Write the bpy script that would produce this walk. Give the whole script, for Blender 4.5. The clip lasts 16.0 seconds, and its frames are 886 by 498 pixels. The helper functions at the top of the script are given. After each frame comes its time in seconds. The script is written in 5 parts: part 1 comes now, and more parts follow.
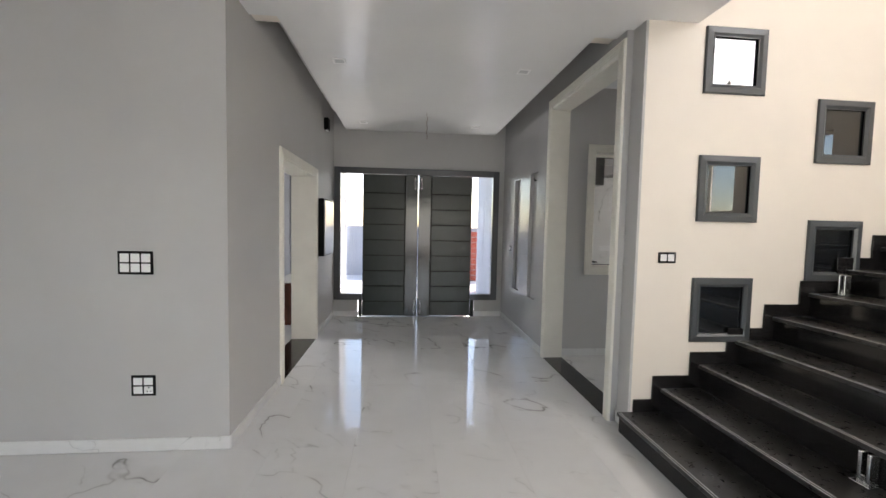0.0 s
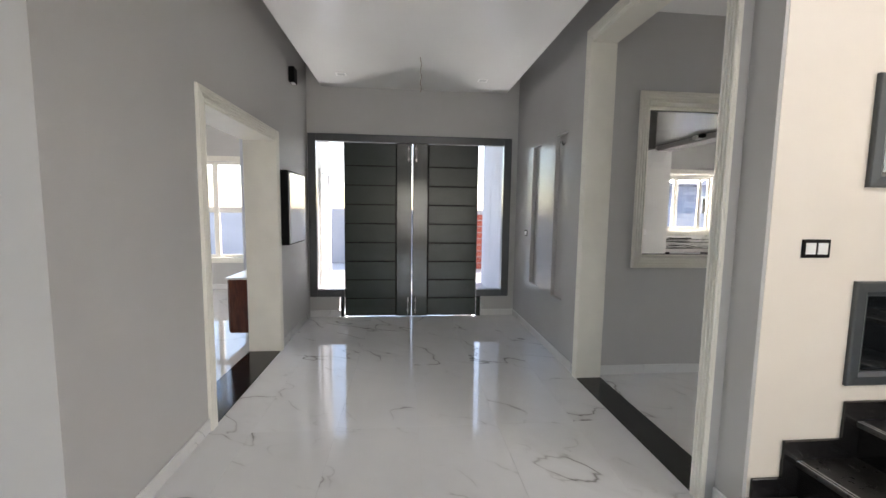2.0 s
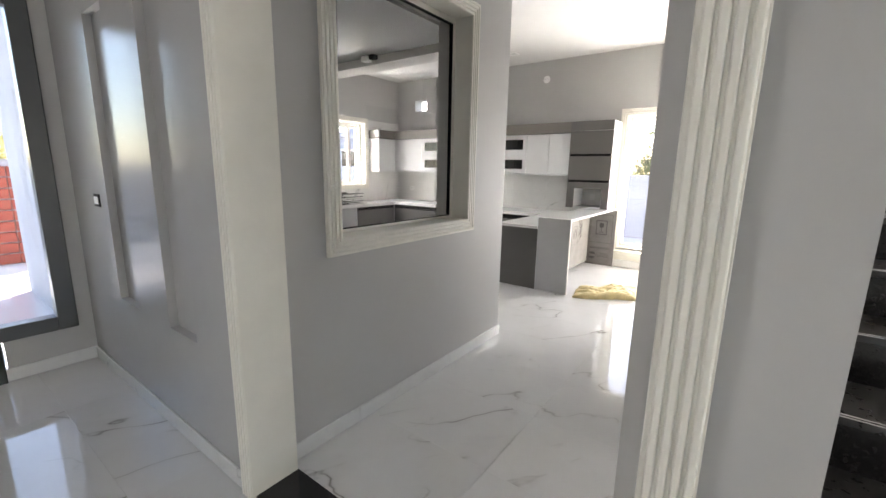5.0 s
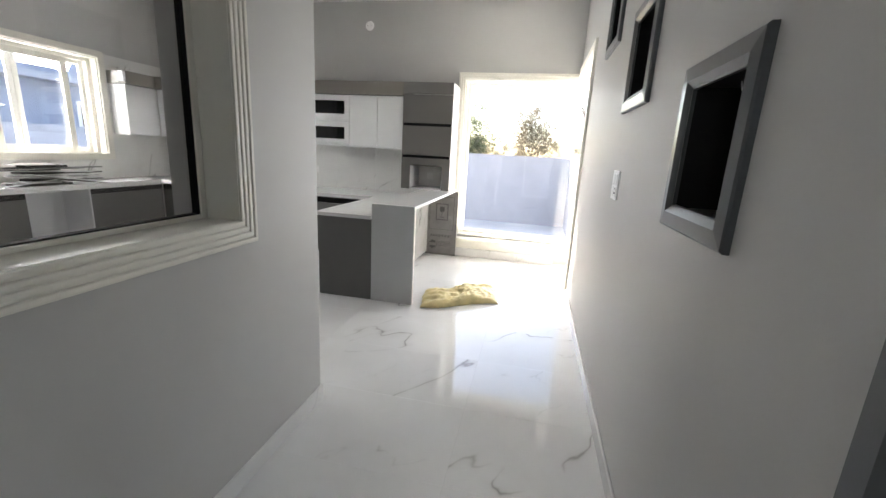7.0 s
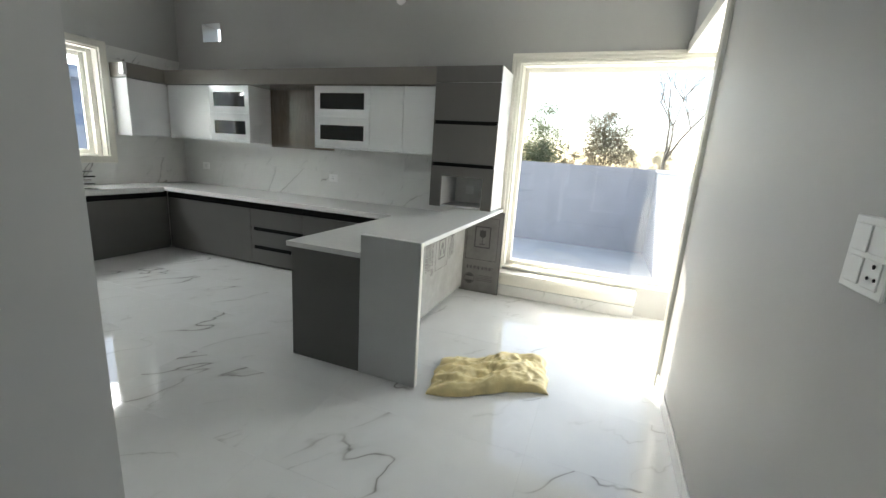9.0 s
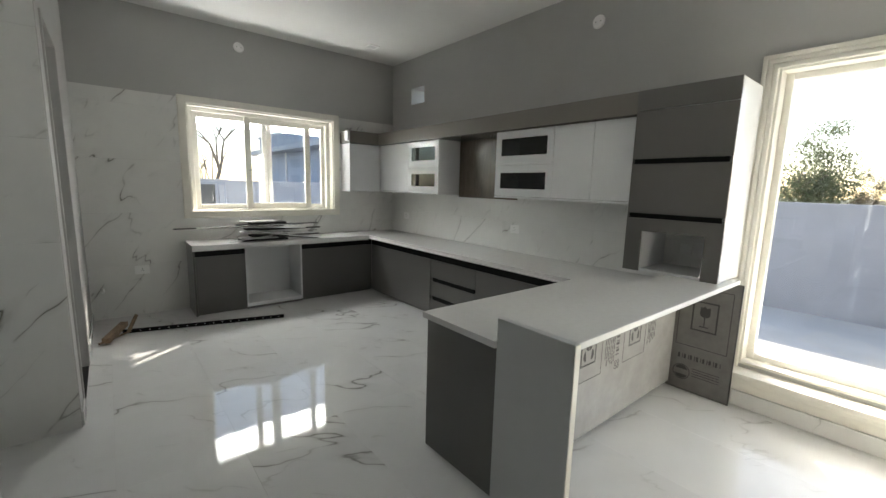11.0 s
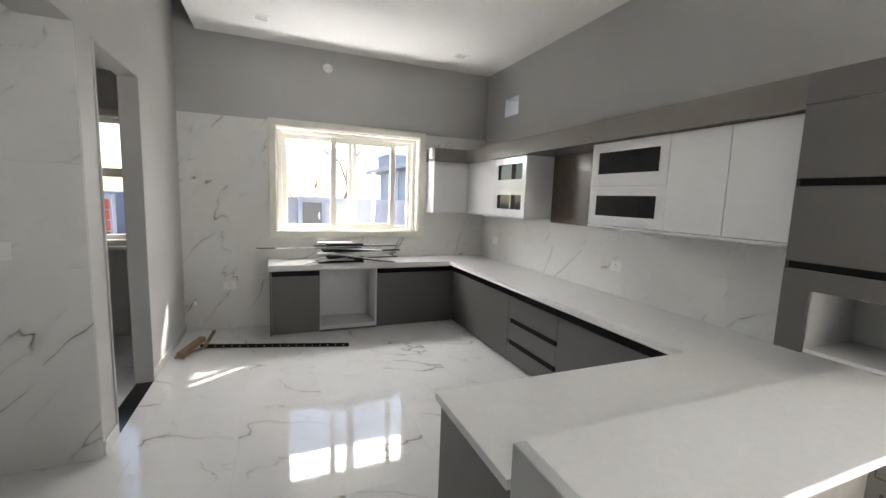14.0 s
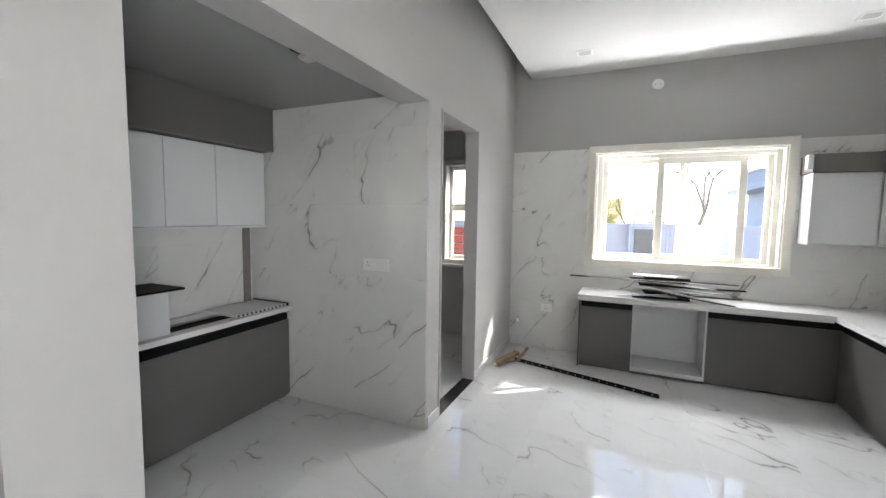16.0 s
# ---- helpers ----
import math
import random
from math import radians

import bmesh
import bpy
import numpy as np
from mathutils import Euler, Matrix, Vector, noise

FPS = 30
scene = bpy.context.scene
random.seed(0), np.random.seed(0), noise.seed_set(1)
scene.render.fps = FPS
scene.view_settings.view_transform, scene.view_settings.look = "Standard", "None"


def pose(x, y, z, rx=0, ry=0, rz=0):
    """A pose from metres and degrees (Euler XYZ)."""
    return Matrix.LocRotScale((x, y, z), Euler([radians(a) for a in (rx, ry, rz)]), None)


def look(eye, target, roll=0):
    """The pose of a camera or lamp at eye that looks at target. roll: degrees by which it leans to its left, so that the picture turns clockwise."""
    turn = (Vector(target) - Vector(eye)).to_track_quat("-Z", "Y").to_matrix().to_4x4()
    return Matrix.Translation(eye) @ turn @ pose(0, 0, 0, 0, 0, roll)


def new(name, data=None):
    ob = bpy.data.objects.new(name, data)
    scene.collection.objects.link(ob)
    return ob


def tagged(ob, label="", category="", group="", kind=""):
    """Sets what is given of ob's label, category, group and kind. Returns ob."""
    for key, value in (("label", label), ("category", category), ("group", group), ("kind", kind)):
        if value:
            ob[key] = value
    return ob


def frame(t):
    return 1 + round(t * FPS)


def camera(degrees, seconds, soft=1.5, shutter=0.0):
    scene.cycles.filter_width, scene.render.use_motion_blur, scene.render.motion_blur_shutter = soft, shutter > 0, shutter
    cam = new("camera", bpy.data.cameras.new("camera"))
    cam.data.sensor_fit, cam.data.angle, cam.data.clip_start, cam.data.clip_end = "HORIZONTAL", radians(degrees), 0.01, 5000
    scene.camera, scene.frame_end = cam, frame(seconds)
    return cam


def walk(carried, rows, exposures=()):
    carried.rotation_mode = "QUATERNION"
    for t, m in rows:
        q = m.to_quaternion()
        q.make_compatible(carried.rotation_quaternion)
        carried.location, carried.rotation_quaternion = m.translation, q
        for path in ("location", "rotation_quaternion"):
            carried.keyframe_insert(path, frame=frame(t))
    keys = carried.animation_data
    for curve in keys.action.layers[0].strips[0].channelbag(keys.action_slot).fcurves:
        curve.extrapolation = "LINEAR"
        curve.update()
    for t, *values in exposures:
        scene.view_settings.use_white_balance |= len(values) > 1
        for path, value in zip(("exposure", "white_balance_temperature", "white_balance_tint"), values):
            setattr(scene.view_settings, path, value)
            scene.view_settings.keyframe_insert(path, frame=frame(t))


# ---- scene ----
cam = camera(94.8, 16.0)
PATH = [
    (0, (-0.247, -0.529, 1.68), (-0.056, 1.459, 1.563), 1.2),
    (0.5, (-0.15, -0.188, 1.659), (0.005, 1.801, 1.525), 1.1),
    (1, (-0.086, 0.114, 1.656), (0.051, 2.103, 1.506), 1.1),
    (1.5, (-0.089, 0.476, 1.629), (0.061, 2.464, 1.463), 1.0),
    (2, (-0.107, 0.797, 1.619), (0.08, 2.779, 1.425), 0.8),
    (2.5, (-0.047, 1.179, 1.588), (0.19, 3.153, 1.369), 0.8),
    (3, (-0.024, 1.516, 1.562), (0.362, 3.462, 1.31), 1.1),
    (3.5, (0.018, 1.889, 1.545), (0.677, 3.758, 1.275), 1.0),
    (4, (0.197, 2.193, 1.55), (1.179, 3.908, 1.242), 0.9),
    (4.5, (0.452, 2.496, 1.553), (1.758, 3.973, 1.223), 1.0),
    (5, (0.735, 2.777, 1.556), (2.314, 3.942, 1.172), 1.0),
    (7.5, (2.435, 3.49, 1.468), (4.346, 3.859, 1.008), 3.3),
    (8, (2.808, 3.505, 1.48), (4.707, 3.936, 1.027), 3.8),
    (10.3, (4.115, 3.56, 1.534), (5.637, 4.796, 1.14), 1.6),
    (10.5, (4.164, 3.577, 1.562), (5.605, 4.913, 1.19), 1.3),
    (11, (4.282, 3.619, 1.59), (5.537, 5.146, 1.286), 1.5),
    (11.5, (4.414, 3.63, 1.633), (5.532, 5.266, 1.365), 1.6),
    (12, (4.487, 3.615, 1.638), (5.534, 5.301, 1.382), 1.3),
    (12.5, (4.538, 3.595, 1.624), (5.558, 5.296, 1.361), 1.1),
    (13, (4.658, 3.64, 1.61), (5.657, 5.351, 1.335), 1.5),
    (13.5, (4.855, 3.83, 1.631), (5.799, 5.573, 1.363), 2.1),
    (14, (5.058, 3.956, 1.675), (5.816, 5.79, 1.431), 2.0),
    (14.5, (5.325, 4.057, 1.659), (5.718, 6.009, 1.471), 1.4),
    (15, (5.487, 4.118, 1.676), (5.415, 6.112, 1.528), 1.1),
    (15.5, (5.483, 4.135, 1.693), (4.985, 6.067, 1.555), 0.9),
    (16, (5.439, 4.114, 1.713), (4.622, 5.932, 1.551), 0.8),
]
EXPOSURES = [(0.0, 2.65, 7000, 15), (2.0, 2.75, 7000, 15), (3.2, 2.8, 7000, 16), (4.0, 3.0, 7000, 16), (5.0, 3.1, 7000, 15), (7.5, 2.6, 6700, 12), (8.2, 2.45, 6650, 12), (10.3, 1.45, 6500, -10), (10.7, 1.6, 6600, -4),
             (11.2, 1.9, 7000, 11), (12.5, 2.1, 7050, 13), (14.0, 2.42, 6900, 13), (16.0, 2.65, 6550, 12)]
walk(cam, [(t, look(eye, target, roll)) for t, eye, target, roll in PATH], EXPOSURES)

# ---- world, sun, exposure ----
SUN_AZ, SUN_EL = math.atan2(0.80, 0.60), radians(34.5)
world = bpy.data.worlds.new("sky_world")
world.use_nodes = True
scene.world = world
wn = world.node_tree.nodes
sky = wn.new("ShaderNodeTexSky")
sky.sky_type, sky.sun_disc = "NISHITA", False
sky.sun_elevation, sky.sun_rotation = SUN_EL, SUN_AZ
sky.dust_density, sky.air_density = 0.8, 1.0
world.node_tree.links.new(sky.outputs[0], wn["Background"].inputs[0])
wn["Background"].inputs[1].default_value = 0.12
sun = new("sun", bpy.data.lights.new("sun", "SUN"))
sun.data.energy, sun.data.angle, sun.data.color = 2.4, radians(0.6), (1.0, 0.94, 0.86)
sun.matrix_world = look((20 * math.sin(SUN_AZ), 20 * math.cos(SUN_AZ), 20 * math.tan(SUN_EL)), (0, 0, 0))


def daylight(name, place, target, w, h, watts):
    """An area lamp added in place of the sky's light at one window."""
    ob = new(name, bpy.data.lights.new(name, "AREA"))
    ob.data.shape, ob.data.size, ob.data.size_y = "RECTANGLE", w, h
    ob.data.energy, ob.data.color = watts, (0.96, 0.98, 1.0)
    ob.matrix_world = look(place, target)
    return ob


# lamps added at unseen living and drawing room windows to light the hall
daylight("daylight_south", (1.3, -6.1, 1.6), (1.3, 0, 1.6), 3.7, 2.1, 16)
daylight("daylight_south", (-4.0, -6.1, 1.6), (-4.0, 0, 1.6), 3.1, 2.1, 2.5)
daylight("daylight_stairwell", (6.35, -2.4, 5.65), (0, -2.4, 4.5), 2.3, 2.4, 41)
daylight("daylight_drawing_side", (-6.8, 6.2, 1.5), (0, 6.2, 1.5), 2.4, 1.9, 12)
# fill lamp added outside, out of sight above the north window's head
daylight("fill_lamp_kitchen", (6.0, 10.05, 2.56), (6.0, 7.6, 0.6), 2.2, 0.55, 28)
# fill lamps added at the kitchen windows and entrance side lights, for paving and sky
daylight("fill_lamp_terrace", (8.45, 3.31, 0.02), (7.3, 3.51, 2.2), 2.2, 0.34, 18)
# lamp added in the window's hidden south end to brighten corridor and kitchen
daylight("fill_lamp_nook", (7.93, 2.46, 1.38), (4.0, 2.46, 1.38), 0.58, 2.05, 14)
# more added lamps, below the sills, for light bounced off the ground
daylight("fill_lamp_garden", (6.0, 9.95, 0.78), (6.0, 9.2, 2.4), 1.8, 0.34, 23)
for x in (-1.18, 1.17):
    daylight("fill_lamp_porch", (x, 7.2, 0.06), (x * 0.6, 4.2, 3.3), 0.36, 0.3, 8)


# ---- materials ----
def material(name):
    m = bpy.data.materials.new(name)
    m.use_nodes = True
    nt = m.node_tree
    return m, nt, nt.nodes["Principled BSDF"]


def link(nt, a, b):
    nt.links.new(a, b)


def noise_node(nt, scale, detail=4.0, rough=0.55, distort=0.0, vector=None):
    n = nt.nodes.new("ShaderNodeTexNoise")
    n.inputs["Scale"].default_value = scale
    n.inputs["Detail"].default_value = detail
    n.inputs["Roughness"].default_value = rough
    n.inputs["Distortion"].default_value = distort
    if vector is not None:
        link(nt, vector, n.inputs["Vector"])
    return n


def ramp(nt, stops, fac):
    r = nt.nodes.new("ShaderNodeValToRGB")
    els = r.color_ramp.elements
    while len(els) < len(stops):
        els.new(0.5)
    for e, (p, c) in zip(els, stops):
        e.position = p
        e.color = (*c, 1) if len(c) == 3 else c
    link(nt, fac, r.inputs[0])
    return r


def math_node(nt, op, a, b=None):
    n = nt.nodes.new("ShaderNodeMath")
    n.operation = op
    for i, v in enumerate((a, b)):
        if v is None:
            continue
        if isinstance(v, (int, float)):
            n.inputs[i].default_value = v
        else:
            link(nt, v, n.inputs[i])
    return n.outputs[0]


def obj_coords(nt, spread=0.0, stretch=(1, 1, 1)):
    tc = nt.nodes.new("ShaderNodeTexCoord")
    mp = nt.nodes.new("ShaderNodeMapping")
    mp.inputs["Scale"].default_value = stretch
    link(nt, tc.outputs["Object"], mp.inputs["Vector"])
    if spread:
        oi = nt.nodes.new("ShaderNodeObjectInfo")
        cb = nt.nodes.new("ShaderNodeCombineXYZ")
        link(nt, math_node(nt, "MULTIPLY", oi.outputs["Random"], spread), cb.inputs[0])
        link(nt, math_node(nt, "MULTIPLY", oi.outputs["Random"], spread * 1.7), cb.inputs[2])
        link(nt, cb.outputs[0], mp.inputs["Location"])
    return mp.outputs[0]


def painted(name, color, rough=0.4, vary=0.06, scale=3.0, bump=0.02, bump_scale=180, metal=0.0, coat=0.0, stretch=(1, 1, 1)):
    """Paint or laminate with blotches, fine grain and uneven gloss."""
    m, nt, b = material(name)
    co = obj_coords(nt, 0, stretch)
    n1 = noise_node(nt, scale, 5, 0.6, 0, co)
    lo = tuple(max(0, c * (1 - vary)) for c in color)
    hi = tuple(min(1, c * (1 + vary)) for c in color)
    link(nt, ramp(nt, [(0.3, lo), (0.7, hi)], n1.outputs[0]).outputs[0], b.inputs["Base Color"])
    n2 = noise_node(nt, bump_scale, 3, 0.6, 0, co)
    r = ramp(nt, [(0.3, (rough * 0.96,) * 3), (0.7, (min(1, rough * 1.04),) * 3)], noise_node(nt, scale * 4, 4, 0.6, 0, co).outputs[0])
    link(nt, r.outputs[0], b.inputs["Roughness"])
    bp = nt.nodes.new("ShaderNodeBump")
    bp.inputs["Strength"].default_value = bump
    bp.inputs["Distance"].default_value = 0.01
    link(nt, n2.outputs[0], bp.inputs["Height"])
    link(nt, bp.outputs[0], b.inputs["Normal"])
    b.inputs["Metallic"].default_value = metal
    b.inputs["Coat Weight"].default_value = coat
    b.inputs["Coat Roughness"].default_value = 0.05
    return m


def marble(name, base, vein, rough=0.06, scale=1.0, strength=0.8, spread=37.0, sparse=0.0, along=(0.62, -0.5, 0.6), pull_by=0.84):
    """Polished white marble-look porcelain: thin broken diagonal veins with soft shadows beside them."""
    m, nt, b = material(name)
    co = obj_coords(nt, spread)
    dot = nt.nodes.new("ShaderNodeVectorMath")
    dot.operation = "DOT_PRODUCT"
    link(nt, co, dot.inputs[0])
    dot.inputs[1].default_value = along
    pull = nt.nodes.new("ShaderNodeCombineXYZ")
    for k, d in enumerate(along):
        link(nt, math_node(nt, "MULTIPLY", dot.outputs["Value"], -pull_by * d), pull.inputs[k])
    add = nt.nodes.new("ShaderNodeVectorMath")
    link(nt, co, add.inputs[0])
    link(nt, pull.outputs[0], add.inputs[1])
    v = add.outputs[0]

    def veins(sc, width, lo, hi, gain):
        big = noise_node(nt, sc * scale * 1.1, 4.6, 0.46, 0.1, v)
        line = math_node(nt, "ABSOLUTE", math_node(nt, "SUBTRACT", big.outputs[0], 0.5))
        mask = noise_node(nt, 1.3 * sc * scale, 3, 0.6, 0.2, co)
        core = ramp(nt, [(0.0, (1, 1, 1)), (width * 0.4, (0.45,) * 3), (width, (0.0,) * 3)], line)
        halo = ramp(nt, [(0.0, (0.16,) * 3), (width * 6, (0, 0, 0))], line)
        msk = ramp(nt, [(lo + sparse, (0, 0, 0)), (hi + sparse, (1, 1, 1))], mask.outputs[0])
        return math_node(nt, "MULTIPLY", math_node(nt, "MULTIPLY", math_node(nt, "ADD", core.outputs[0], halo.outputs[0]), msk.outputs[0]), gain)

    fac = math_node(nt, "MINIMUM", math_node(nt, "ADD", veins(1.0, 0.0048, 0.46, 0.62, strength), veins(1.9, 0.008, 0.54, 0.68, strength * 0.4)), 0.92)
    cloud = noise_node(nt, 2.2 * scale, 5, 0.6, 0.4, co)
    tint = ramp(nt, [(0.3, tuple(c * 0.94 for c in base)), (0.7, base)], cloud.outputs[0])
    mix = nt.nodes.new("ShaderNodeMix")
    mix.data_type = "RGBA"
    link(nt, fac, mix.inputs[0])
    link(nt, tint.outputs[0], mix.inputs[6])
    mix.inputs[7].default_value = (*vein, 1)
    link(nt, mix.outputs[2], b.inputs["Base Color"])
    smear = noise_node(nt, 5, 4, 0.6, 0, co)
    link(nt, ramp(nt, [(0.3, (rough,) * 3), (0.75, (rough * 1.9,) * 3)], smear.outputs[0]).outputs[0], b.inputs["Roughness"])
    return m


def glass(name, tint=(1, 1, 1), rough=0.0):
    m, nt, b = material(name)
    b.inputs["Base Color"].default_value = (*tint, 1)
    b.inputs["Transmission Weight"].default_value = 1.0
    b.inputs["Roughness"].default_value = rough
    b.inputs["IOR"].default_value = 1.45
    return m


def wood(name, a, c, rough=0.35, stretch=(3, 3, 0.4), coat=0.2):
    m, nt, b = material(name)
    co = obj_coords(nt, 0, stretch)
    n = noise_node(nt, 9, 6, 0.65, 1.4, co)
    link(nt, ramp(nt, [(0.3, a), (0.7, c)], n.outputs[0]).outputs[0], b.inputs["Base Color"])
    b.inputs["Roughness"].default_value = rough
    b.inputs["Coat Weight"].default_value = coat
    return m


M_wall = painted("grey_emulsion", (0.46, 0.455, 0.445), 0.52, 0.03, 1.2, 0.03, 90)
M_wall.node_tree.nodes["Principled BSDF"].inputs["Specular IOR Level"].default_value = 0.32
M_wall_gloss = painted("grey_gloss_enamel", (0.44, 0.435, 0.43), 0.24, 0.03, 1.2, 0.03, 40)
M_wall_k = painted("kitchen_grey_emulsion", (0.42, 0.42, 0.41), 0.42, 0.03, 1.2, 0.03, 90)
M_cream = painted("cream_emulsion", (0.72, 0.66, 0.58), 0.5, 0.03, 1.5, 0.03, 90)
M_ceiling = painted("white_ceiling_paint", (0.84, 0.84, 0.83), 0.22, 0.02, 1.0, 0.02, 60)
M_dark_ceiling = painted("grey_gloss_ceiling_paint", (0.27, 0.275, 0.27), 0.18, 0.04, 1.0, 0.02, 60)
M_trim = painted("ivory_trim_paint", (0.75, 0.73, 0.66), 0.38, 0.04, 4.0, 0.03, 140)
M_floor = marble("polished_marble_floor_tile", (0.70, 0.705, 0.705), (0.15, 0.14, 0.13), 0.03, 1.05, 0.74, 37.0, -0.02, (0.80, -0.60, 0.0), 0.55)
M_marble_wall = marble("marble_wall_tile", (0.74, 0.74, 0.72), (0.14, 0.135, 0.115), 0.10, 1.45, 0.85, 19.0, -0.02, (0.62, 0.0, 0.785), 0.72)
M_marble_east = marble("marble_splashback_tile", (0.74, 0.74, 0.72), (0.14, 0.135, 0.115), 0.10, 1.45, 0.75, 19.0, 0.0, (0.0, -0.62, 0.785), 0.72)
M_marble_west = marble("marble_bay_tile", (0.74, 0.74, 0.72), (0.14, 0.135, 0.115), 0.10, 1.45, 0.75, 19.0, 0.0, (0.0, 0.62, 0.785), 0.72)
M_skirt = marble("marble_skirting", (0.68, 0.68, 0.67), (0.2, 0.2, 0.2), 0.12, 2.2, 0.6, 11.0)
M_granite = painted("black_granite", (0.012, 0.011, 0.011), 0.13, 0.5, 60, 0.01, 300)
M_granite_top = painted("black_granite_tread", (0.024, 0.023, 0.022), 0.28, 0.55, 7, 0.03, 220)
M_door_panel = painted("charcoal_door_panel_lacquer", (0.028, 0.036, 0.032), 0.26, 0.08, 2.5, 0.012, 120)
M_door_panel.node_tree.nodes["Principled BSDF"].inputs["Specular IOR Level"].default_value = 0.3
M_mirror_glass = painted("black_mirror_glass", (0.006, 0.007, 0.008), 0.02, 0.1, 3, 0.0)
M_mirror_glass.node_tree.nodes["Principled BSDF"].inputs["IOR"].default_value = 1.9
M_door = painted("charcoal_door_lacquer", (0.019, 0.025, 0.0225), 0.14, 0.08, 2.5, 0.012, 120, coat=0.0)
M_frame = painted("slate_frame_paint", (0.058, 0.063, 0.067), 0.30, 0.06, 4, 0.02, 120)
M_black = painted("black_plastic", (0.004, 0.004, 0.0042), 0.55, 0.2, 20, 0.01)
M_black.node_tree.nodes["Principled BSDF"].inputs["Specular IOR Level"].default_value = 0.15
M_dark_glass = painted("black_backed_glass", (0.006, 0.007, 0.008), 0.02, 0.1, 3, 0.0)
M_white_gloss = painted("white_gloss_laminate", (0.74, 0.75, 0.76), 0.14, 0.02, 2, 0.005, 60)
M_white = painted("white_plastic", (0.80, 0.80, 0.79), 0.32, 0.02, 8, 0.01)
M_cab = painted("grey_laminate", (0.125, 0.122, 0.116), 0.30, 0.02, 2.2, 0.02, 160)
M_cab_up = painted("taupe_laminate", (0.20, 0.185, 0.168), 0.26, 0.02, 2.2, 0.02, 160)
M_quartz = painted("white_quartz", (0.74, 0.74, 0.73), 0.16, 0.03, 30, 0.005, 300)
M_panel_end = painted("pale_grey_laminate", (0.50, 0.51, 0.51), 0.3, 0.03, 3, 0.01)
M_pvc = painted("ivory_window_profile", (0.82, 0.80, 0.74), 0.3, 0.03, 5, 0.01)
M_steel = painted("brushed_steel", (0.60, 0.60, 0.59), 0.25, 0.1, 40, 0.02, 400, metal=1.0)
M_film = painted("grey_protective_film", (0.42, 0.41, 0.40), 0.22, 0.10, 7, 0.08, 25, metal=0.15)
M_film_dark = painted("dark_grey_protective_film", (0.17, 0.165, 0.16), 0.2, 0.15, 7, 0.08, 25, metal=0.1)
M_ink = painted("dark_print", (0.022, 0.020, 0.020), 0.4, 0.1, 20, 0.0)
M_brown = wood("brown_wood_veneer", (0.085, 0.066, 0.050), (0.16, 0.128, 0.098), 0.22)
M_red_wood = wood("mahogany_veneer", (0.05, 0.010, 0.006), (0.12, 0.030, 0.016), 0.25)
M_old_wood = wood("rough_timber", (0.10, 0.06, 0.035), (0.30, 0.21, 0.13), 0.7, (2, 2, 2), 0.0)
M_sack = painted("yellow_woven_plastic", (0.78, 0.65, 0.33), 0.42, 0.15, 9, 0.15, 60)
M_glass = glass("clear_window_glass")
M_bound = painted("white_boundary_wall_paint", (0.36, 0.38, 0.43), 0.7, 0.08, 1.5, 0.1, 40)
M_blue_house = painted("pale_blue_house_paint", (0.32, 0.36, 0.46), 0.7, 0.06, 1.0, 0.1, 40)
M_brick = painted("red_facing_brick", (0.32, 0.075, 0.05), 0.8, 0.25, 12, 0.3, 60)
M_terrace = painted("pale_terrace_screed", (0.60, 0.595, 0.58), 0.6, 0.1, 1.2, 0.1, 40)
M_ground = painted("dry_ground", (0.30, 0.28, 0.22), 0.9, 0.2, 0.8, 0.3, 20)
M_roof = painted("slate_roof_paint", (0.30, 0.33, 0.40), 0.7, 0.1, 3, 0.1, 40)
M_bark = painted("grey_bark", (0.13, 0.105, 0.085), 0.9, 0.3, 14, 0.5, 40)
def foliage(name, color):
    m, nt, b = material(name)
    co = obj_coords(nt, 0)
    n = noise_node(nt, 1.2, 4, 0.6, 0, co)
    col = ramp(nt, [(0.3, tuple(c * 0.6 for c in color)), (0.7, tuple(c * 1.3 for c in color))], n.outputs[0])
    link(nt, col.outputs[0], b.inputs["Base Color"])
    b.inputs["Roughness"].default_value = 0.7
    tr = nt.nodes.new("ShaderNodeBsdfTranslucent")
    link(nt, col.outputs[0], tr.inputs[0])
    mx = nt.nodes.new("ShaderNodeMixShader")
    mx.inputs[0].default_value = 0.5
    link(nt, b.outputs[0], mx.inputs[1])
    link(nt, tr.outputs[0], mx.inputs[2])
    link(nt, mx.outputs[0], nt.nodes["Material Output"].inputs[0])
    return m


# green and olive are paled here for the haze over distant trees
M_leaf = foliage("green_leaves", (0.17, 0.19, 0.11))
M_leaf_dry = foliage("dry_olive_leaves", (0.24, 0.20, 0.14))
M_leaf_yellow = foliage("yellow_green_leaves", (0.32, 0.30, 0.10))
M_stone = painted("grey_stone_cladding", (0.30, 0.31, 0.32), 0.8, 0.2, 6, 0.3, 40)


# ---- mesh helpers ----
def box(bm, x0, x1, y0, y1, z0, z1):
    vs = [bm.verts.new(p) for p in ((x0, y0, z0), (x1, y0, z0), (x1, y1, z0), (x0, y1, z0), (x0, y0, z1), (x1, y0, z1), (x1, y1, z1), (x0, y1, z1))]
    return [bm.faces.new([vs[i] for i in f]) for f in ((3, 2, 1, 0), (4, 5, 6, 7), (0, 1, 5, 4), (1, 2, 6, 5), (2, 3, 7, 6), (3, 0, 4, 7))]


